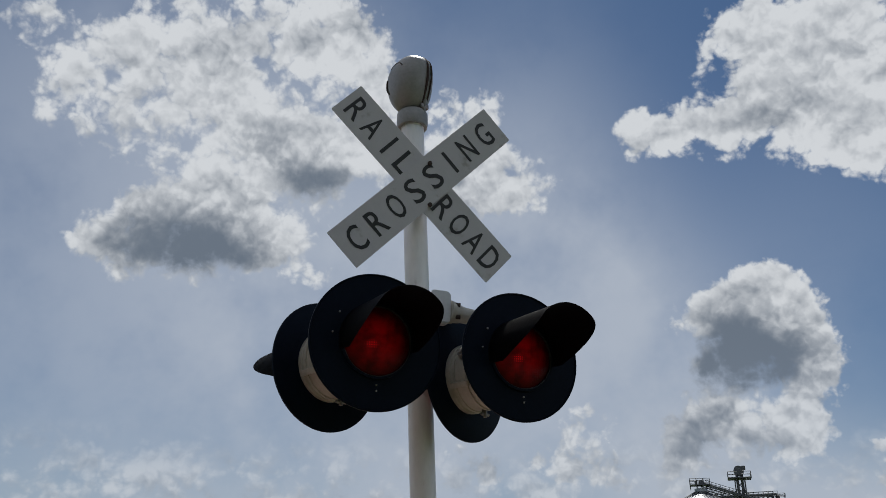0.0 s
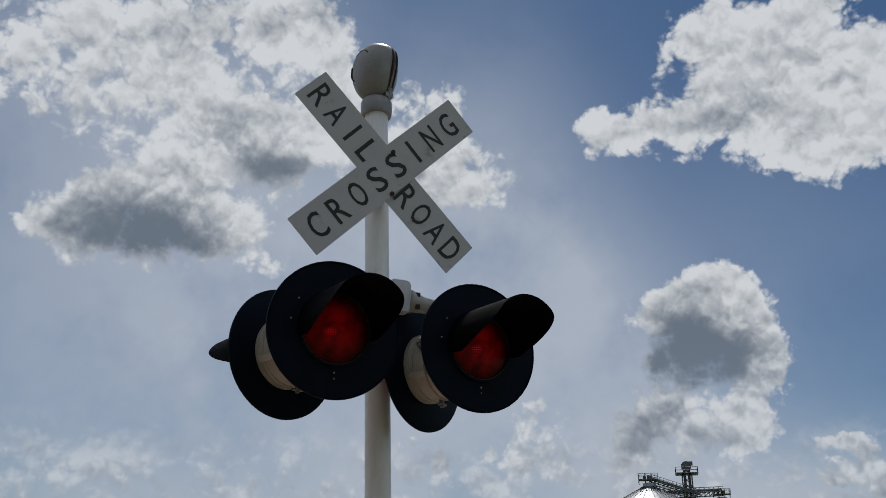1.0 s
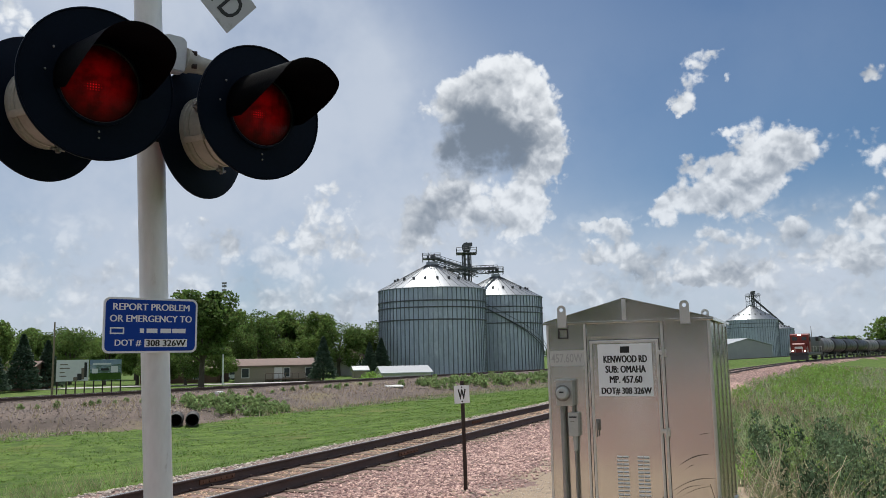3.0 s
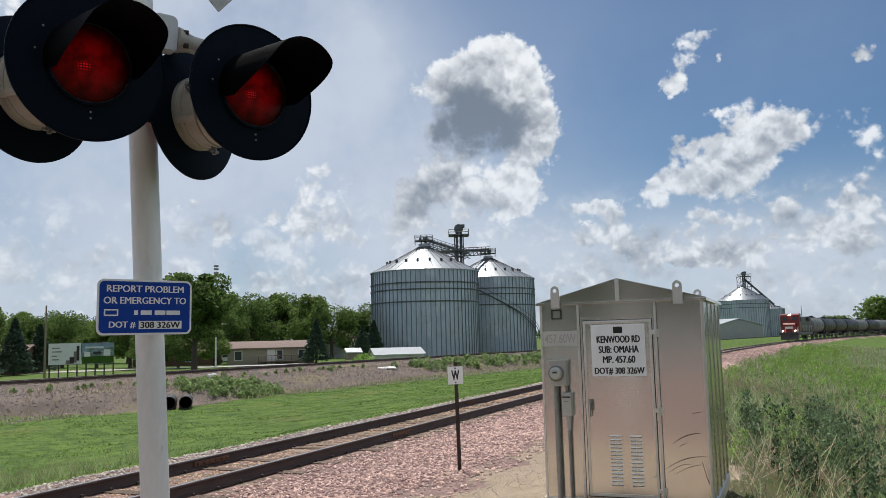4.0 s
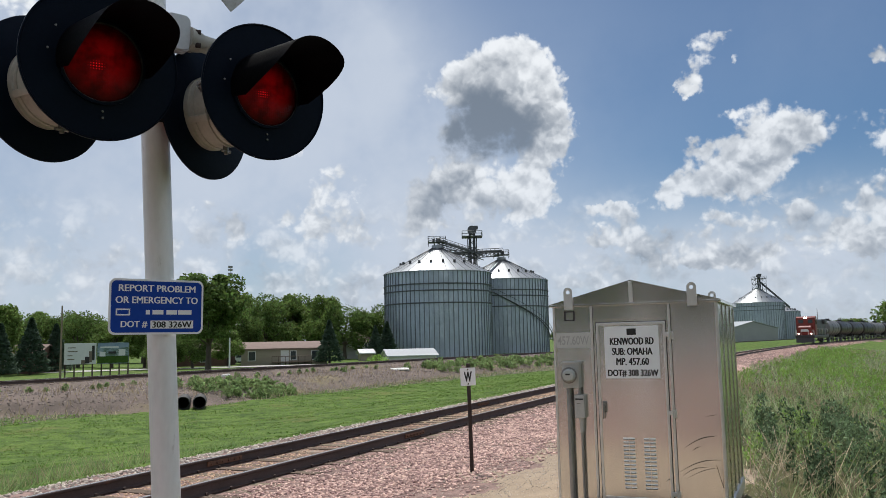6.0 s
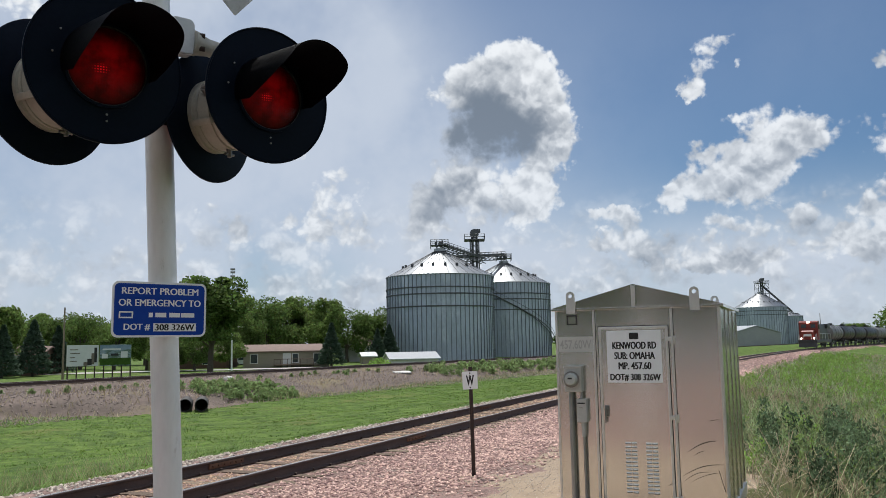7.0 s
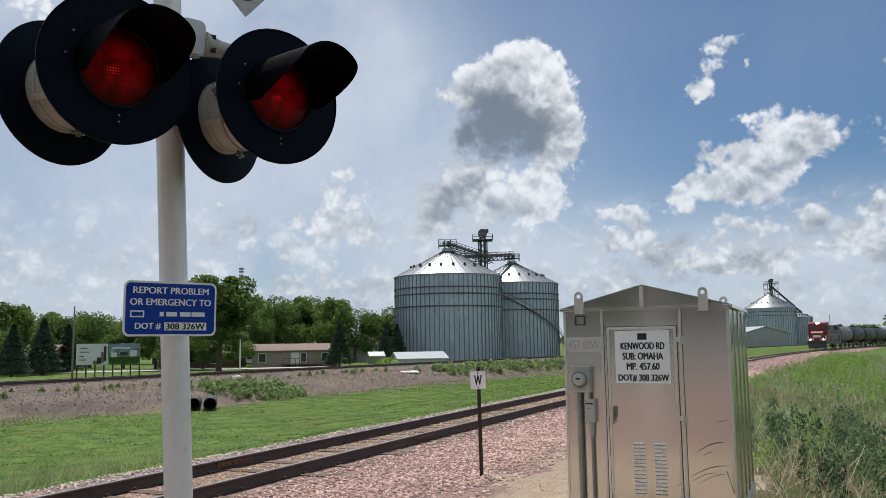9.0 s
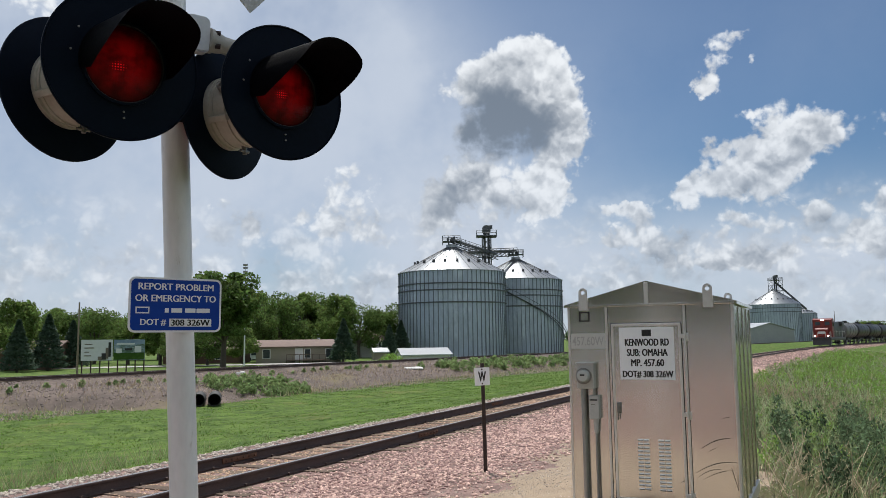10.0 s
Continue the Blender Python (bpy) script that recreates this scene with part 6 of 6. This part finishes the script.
def near_to(u, s, spots):
    """How close places lie to any of the spots (u, s, reach along, reach across), 0 to 1."""
    return np.max([np.exp(-((u - a) / ra) ** 2 - ((s - b) / rb) ** 2) for a, b, ra, rb in spots], axis=0)


def pick(n, u0, u1, s0, s1, weight, power=1.3):
    x, y, u, s = slope_places(n, u0, u1, s0, s1, power)
    k = R.uniform(size=len(u)) < weight(u, s)
    return x[k], y[k], u[k], s[k]


# u, s, reach along, reach across, height from and to
TALL = [(15.4, 0.75, 1.1, 0.45, 0.6, 1.0), (14.6, -0.7, 1.4, 0.6, 0.7, 1.1), (19.5, -0.4, 1.6, 0.5, 0.5, 0.9), (18.0, -2.2, 2.0, 0.8, 0.5, 0.9), (12.6, -1.7, 1.2, 0.6, 0.6, 1.0), (12.4, 0.1, 0.8, 0.4, 0.4, 0.7),
        (11.3, -0.8, 0.9, 0.4, 0.4, 0.7)]
LUSH = [(14.0, 1.0, 1.0, 0.3), (22.5, 0.1, 2.2, 0.7), (16.6, -0.2, 0.9, 0.5), (48.0, 3.2, 6.0, 0.5), (67.0, 0.2, 17.0, 2.6), (54.0, -3.0, 12.0, 2.2), (34.0, -4.5, 9.0, 2.2), (20.0, -4.5, 5.0, 1.6), (100.0, 0.5, 25.0, 2.5)]


def dry_band(u, s):
    mid = np.interp(s, [-5, -2.5, -0.9, 0.45, 2.5, 4], [12, 20, 27.5, 36, 40, 42])
    return np.maximum(np.exp(-((u - mid) / 4.0) ** 2), 0.8 * near_to(u, s, [(124, -2, 6, 1.5), (12.2, 0.5, 1.2, 0.5)]))


x, y, u, s = pick(9000, 9, 130, -12, 4.4, lambda u, s: 0.03 + 0.97 * near_to(u, s, LUSH), 1.3)
v, f = herbs(x, y, R.uniform(0.12, 0.34, len(x)) * (1 + u / 150), 26, 0.042, 0.5, 0.5)
stuff("bright_weeds", v, f, bright_m, "bright green broad-leaved weeds in patches", "weeds")
x, y, u, s = pick(1900, 7.5, 42, -11, 3.4, lambda u, s: 0.55 - 0.35 * dry_band(u, s))
v, f = herbs(x, y, R.uniform(0.2, 0.5, len(x)), 30, 0.042)
stuff("weeds", v, f, herb_m, "dense green weeds on the track slope", "weeds")
sets = []
for a, b, ra, rb, low, high in TALL:
    n = int(20 * ra * rb) + 3
    u, s = a + R.normal(size=n) * ra * 0.55, b + R.normal(size=n) * rb * 0.55
    spot = [along(*us_) for us_ in zip(u, s)]
    sets.append(herbs(np.array([q.x for q in spot]), np.array([q.y for q in spot]), R.uniform(low, high, n), 90, 0.038, 1.0, 0.22))
v, f = join(sets)
stuff("tall_weeds", v, f, blue_herb_m, "tall grey-green leafy weeds beside the bungalow", "weeds")
x, y, u, s = pick(40000, 8, 140, -12, 4.4, lambda u, s: 0.08 + 0.92 * dry_band(u, s), 1.2)
v, f = blades(on_ground(x, y), R.uniform(0.25, 0.62, len(x)), 0.004 + np.hypot(x, y) * 0.00026, 0.5)
stuff("dry_weeds", v, f, dry_m, "brown dry weed stalks in a band along the slope", "weeds")
x, y, u, s = pick(60000, 7.5, 140, -16, 4.4, lambda u, s: 0.85 - 0.5 * dry_band(u, s) - 0.35 * near_to(u, s, LUSH), 1.5)
v, f = blades(on_ground(x, y), R.uniform(0.15, 0.48, len(x)), 0.004 + np.hypot(x, y) * 0.00028, 0.55)
straw_green_m = leaf_material("straw-green grass", (0.36, 0.41, 0.24), (0.25, 0.31, 0.15), 0.45, 0.6, 0.6)
stuff("slope_grass", v, f, straw_green_m, "rough green grass on the track slope", "grass")
x, y, u, s = scatter(150, 9.4, 13.6, -0.9, 0.95)
a = R.uniform(0, 6.28, 150)
g = on_ground(x, y, 0.03)
ln = R.uniform(0.35, 0.9, 150)[:, None]
dirv = np.stack([np.cos(a), np.sin(a), R.uniform(0.15, 1.0, 150)], 1)
sd = np.stack([-np.sin(a), np.cos(a), np.zeros(150)], 1) * 0.005
v = np.stack([g - sd, g + sd, g + dirv * ln + sd * 0.6, g + dirv * ln - sd * 0.6], 1).reshape(-1, 3)
stuff("straw", v, np.arange(600).reshape(-1, 4), dry_m, "fallen pale straw stalks among weeds", "straw")
c = R.normal(size=(900, 3))
c /= np.linalg.norm(c, axis=1, keepdims=True)
p = polar(-5.2, 123)
c = c * np.array([1.9, 1.4, 1.5]) * R.uniform(0.7, 1.05, (900, 1)) + np.array([p.x, p.y, -1.5])
v, f = cards(c[c[:, 2] > -1.6], 0.16, 0.4, 0.7)
stuff("bush", v, f, bright_m, "low bright green bush beside the long shed", "bush")
# rows of beans in the field beyond
x, y, u, s = scatter(30000, 12, 200, -70, -8, 1.5)
v, f = cards(on_ground(x, y, 0.25), 0.10 + np.hypot(x, y) * 0.0025, 1.0, 0.7)
stuff("bean_crop", v, f, herb_m, "low green bean crop in the field", "crop")


# shrubs on the far bank
def bank_places(n, v0, v1, q0, q1):
    vv, qq = R.uniform(v0, v1, n), R.uniform(q0, q1, n)
    return T2.x * vv + N2.x * qq, T2.y * vv + N2.y * qq


sets = []
for v0, v1, q0, q1, n, hh in ((32.5, 40.5, 36.8, 42.0, 110, 0.6), (64, 100, 41.5, 45.0, 150, 0.8), (-14, 12, 34.6, 37.0, 90, 0.5), (20, 90, 43, 46, 60, 0.3)):
    x, y = bank_places(n, v0, v1, q0, q1)
    sets.append(herbs(x, y, R.uniform(0.5, 1.0, n) * hh, 40, 0.085, 0.4, 0.75))
v, f = join(sets)
stuff("bank_shrubs", v, f, herb_m, "green shrubs and weeds on the stony bank", "shrubs")
x, y = bank_places(6500, -20, 110, 36, 46)
v, f = blades(on_ground(x, y), R.uniform(0.15, 0.4, len(x)), np.full(len(x), 0.025), 0.6)
stuff("bank_dry_grass", v, f, dry_m, "dry grass tufts on the stony bank", "grass")


# loose ballast
OCT = np.array([(1, 0, 0), (-1, 0, 0), (0, 1, 0), (0, -1, 0), (0, 0, 1), (0, 0, -1)], float)
OCF = np.array([(0, 2, 4), (2, 1, 4), (1, 3, 4), (3, 0, 4), (2, 0, 5), (1, 2, 5), (3, 1, 5), (0, 3, 5)])


def stones(x, y, size, lift=0.0):
    n = len(x)
    g = on_ground(x, y, lift)
    o = OCT[None] * (1 + R.uniform(-0.35, 0.35, (n, 6, 1))) + R.uniform(-0.2, 0.2, (n, 6, 3))
    a, b = R.uniform(0, 6.28, n), R.uniform(-0.9, 0.9, n)
    ca, sa_, cb, sb = np.cos(a), np.sin(a), np.cos(b), np.sin(b)
    rot = np.stack([np.stack([ca, -sa_ * cb, sa_ * sb], 1), np.stack([sa_, ca * cb, -ca * sb], 1), np.stack([0 * a, sb, cb], 1)], 1)
    v = np.einsum("nij,nkj->nki", rot, o) * np.asarray(size)[:, None, None] * np.array([1, 0.85, 0.7])
    v += g[:, None]
    return v.reshape(-1, 3), (OCF[None] + 6 * np.arange(n)[:, None, None]).reshape(-1, 3)


def size_at(x, y, k=1.0):
    d = np.hypot(x, y)
    return R.uniform(0.02, 0.046, len(x)) * k * (0.75 + d / 50)


x, y, u, s = scatter(46000, 5.5, 60, 3.9, 7.6, 1.7)
k = (s + 0.5 * lump(x, y) > 4.5) | (u > 16) | (R.uniform(size=len(x)) < 0.25)
k &= ~((np.abs(s - 7.83) < 0.1)) & ~((s > 7.0) & (R.uniform(size=len(x)) < 0.45))
v, f = stones(x[k], y[k], size_at(x[k], y[k]))
x, y, u, s = scatter(9000, 55, 190, 3.4, 11.0, 1.4)
far_v, far_f = stones(x, y, R.uniform(0.03, 0.06, len(x)) * (1 + u / 150))
v, f = join([(v, f), (far_v, far_f)])
stuff("ballast_stones", v, f, stone_m, "loose pink crushed stone beside the track", "stones")
x, y, u, s = scatter(15000, 4, 60, 7.95, 9.2, 1.6)
v, f = stones(x, y, size_at(x, y, 0.9), -0.008)
track_stone_m = surface("rust-stained ballast stone", spec=0.08, col=(0.50, 0.345, 0.25), col2=(0.34, 0.22, 0.155), rough=0.9, scale=9, fine=60, mixing=0.6, bump=0.3, jitter=0.5, per_island=True)
stuff("track_stones", v, f, track_stone_m, "rust-stained pink stone between the rails", "stones")
x, y, u, s = scatter(9000, 4, 60, 9.45, 11.4, 1.5)
k = s < np.interp(u, [8, 16, 24], [11.25, 10.8, 10.6])
x, y = x[k], y[k]
v, f = stones(x, y, size_at(x, y, 1.1))
stuff("pale_stones", v, f, pale_stone_m, "pale crushed stone at the grass edge", "stones")
x, y, u, s = scatter(9000, 5.5, 16, 0.4, 4.8)
v, f = stones(x, y, R.uniform(0.006, 0.016, len(x)))
stuff("gravel_stones", v, f, pale_stone_m, "fine tan gravel round the bungalow", "stones")
x, y = bank_places(25000, -25, 115, 36.2, 46.5)
v, f = stones(x, y, R.uniform(0.04, 0.085, len(x)))
bank_stone_m = surface("grey-pink bank stone", (0.29, 0.235, 0.215), (0.19, 0.155, 0.145), 0.9, scale=4, fine=20, mixing=0.6, bump=0.2, jitter=0.4, per_island=True)
stuff("bank_stones", v, f, bank_stone_m, "grey and pink stone on the far bank", "stones")
x, y = bank_places(9000, -25, 130, 46.6, 52.0)
v, f = stones(x, y, R.uniform(0.04, 0.09, len(x)))
stuff("far_ballast", v, f, bank_stone_m, "grey ballast of the far track", "stones")

# ---- whistle post with a W, culverts, rail joints ----
wp = thing("whistle_post", Matrix.Translation((0.262, 12.25, -0.12)), "dark rusty post with a small white W sign", "sign post")
bm = bmesh.new()
box(bm, (0, 0, 0.82), (0.055, 0.018, 1.70), None, 0.003)
box(bm, (0, 0.014, 0.82), (0.014, 0.028, 1.70), None, 0.002)
part("post", bm, rust_post_m, wp, "", pose(0, 0, 0, 0, -0.9, 14))
bm = bmesh.new()
prism(bm, round_rect(0.232, 0.262, 0.008, 2), -0.002, 0.002)
wpl = part("sign_plate", bm, white_sheet_m, wp, "small white plate with a black W", Matrix.Translation((-0.03, -0.03, 1.475)) @ pose(0, 0, 0, 90, -1.5, 14))
lettering("W", ink_m, wpl, pose(0, 0, 0.0025), 0.15, 0.125, 0.045)
for z in (0.105, -0.105):
    bm = bmesh.new()
    lathe(bm, [(0, 0.006), (0.01, 0.005), (0.012, 0)], 10)
    part("bolt", bm, rust_post_m, wpl, "", pose(0, z, 0.002))

pipe_dark_m = surface("dark corrugated pipe", (0.035, 0.032, 0.03), (0.02, 0.019, 0.018), 0.7, scale=4, fine=20, bump=0.1)
for dx in (0.0, 0.72):
    p = Vector((-14.0, 42.7, 0)) + Vector((dx * 1.15, 0.1 * dx, 0))
    c = thing("culvert_pipe", Matrix.Translation((p.x, p.y, -1.05)) @ Matrix.Rotation(radians(16), 4, "Z"), "open dark corrugated culvert pipe in the stony bank", "culvert", "culvert pipes")
    bm = bmesh.new()
    prof = [(0.33, 0.0)] + [(0.33 + 0.015 * (i % 2), 0.1 * i) for i in range(1, 24)] + [(0.0, 2.35), (0.0, 2.3), (0.29, 2.3), (0.30, 0.0), (0.33, 0.0)]
    lathe(bm, prof, 28)
    part("pipe", bm, pipe_dark_m, c, "", pose(0, 0, 0, -90, 0, 0))

# joint bars and spikes on the near track
rust_m = surface("orange rust", (0.17, 0.08, 0.045), (0.09, 0.05, 0.035), 0.85, scale=12, fine=70, bump=0.2)
near = bpy.data.objects["near_track"]
for u, off in ((11.6, 0.753), (16.0, -0.753), (24.0, 0.753)):
    for k in (-1,):
        bm = bmesh.new()
        box(bm, (0, 0, 0), (0.92, 0.022, 0.085), None, 0.006)
        for i in range(6):
            tube(bm, (-0.38 + i * 0.152, -0.012, 0), (-0.38 + i * 0.152, -0.04, 0), 0.018, seg=8)
        p = along(u, S0 + off) - N * 0.024
        part("joint_bar", bm, rust_m, near, "rust-orange bolted joint bar", Matrix.Translation((p.x, p.y, -0.085)) @ Matrix.Rotation(math.atan2(T.y, T.x), 4, "Z"))
bm = bmesh.new()
box(bm, (0, 0, 0.0), (0.03, 0.045, 0.035), None, 0.006)
spike = mesh_of("spike", bm, rail_m)
for i in range(80):
    u = i * 0.53 - 4
    if u < 3:
        continue
    for off in (-0.753, 0.753):
        for k in (-0.095, 0.095):
            o = new("spike", spike)
            o.parent = near
            p = along(u, S0 + off + k)
            o.matrix_basis = Matrix.Translation((p.x, p.y, -0.15)) @ Matrix.Rotation(-HEAD, 4, "Z")
# pale scraps on the bank
for x, y, w in ((-4.6, 74.0, 0.9), (-16.5, 60.0, 0.35)):
    bm = bmesh.new()
    bmesh.ops.create_icosphere(bm, subdivisions=2, radius=1.0)
    for q in bm.verts:
        q.co = Vector((q.co.x * w, q.co.y * w * 0.4, q.co.z * 0.16)) * (1 + 0.25 * math.sin(5 * q.co.x + 3 * q.co.y))
    solo("pale_rock", bm, white_paint_m, "flat pale rock on the stony bank", "rock", Matrix.Translation((x, y, float(height(x, y)) + 0.1)))
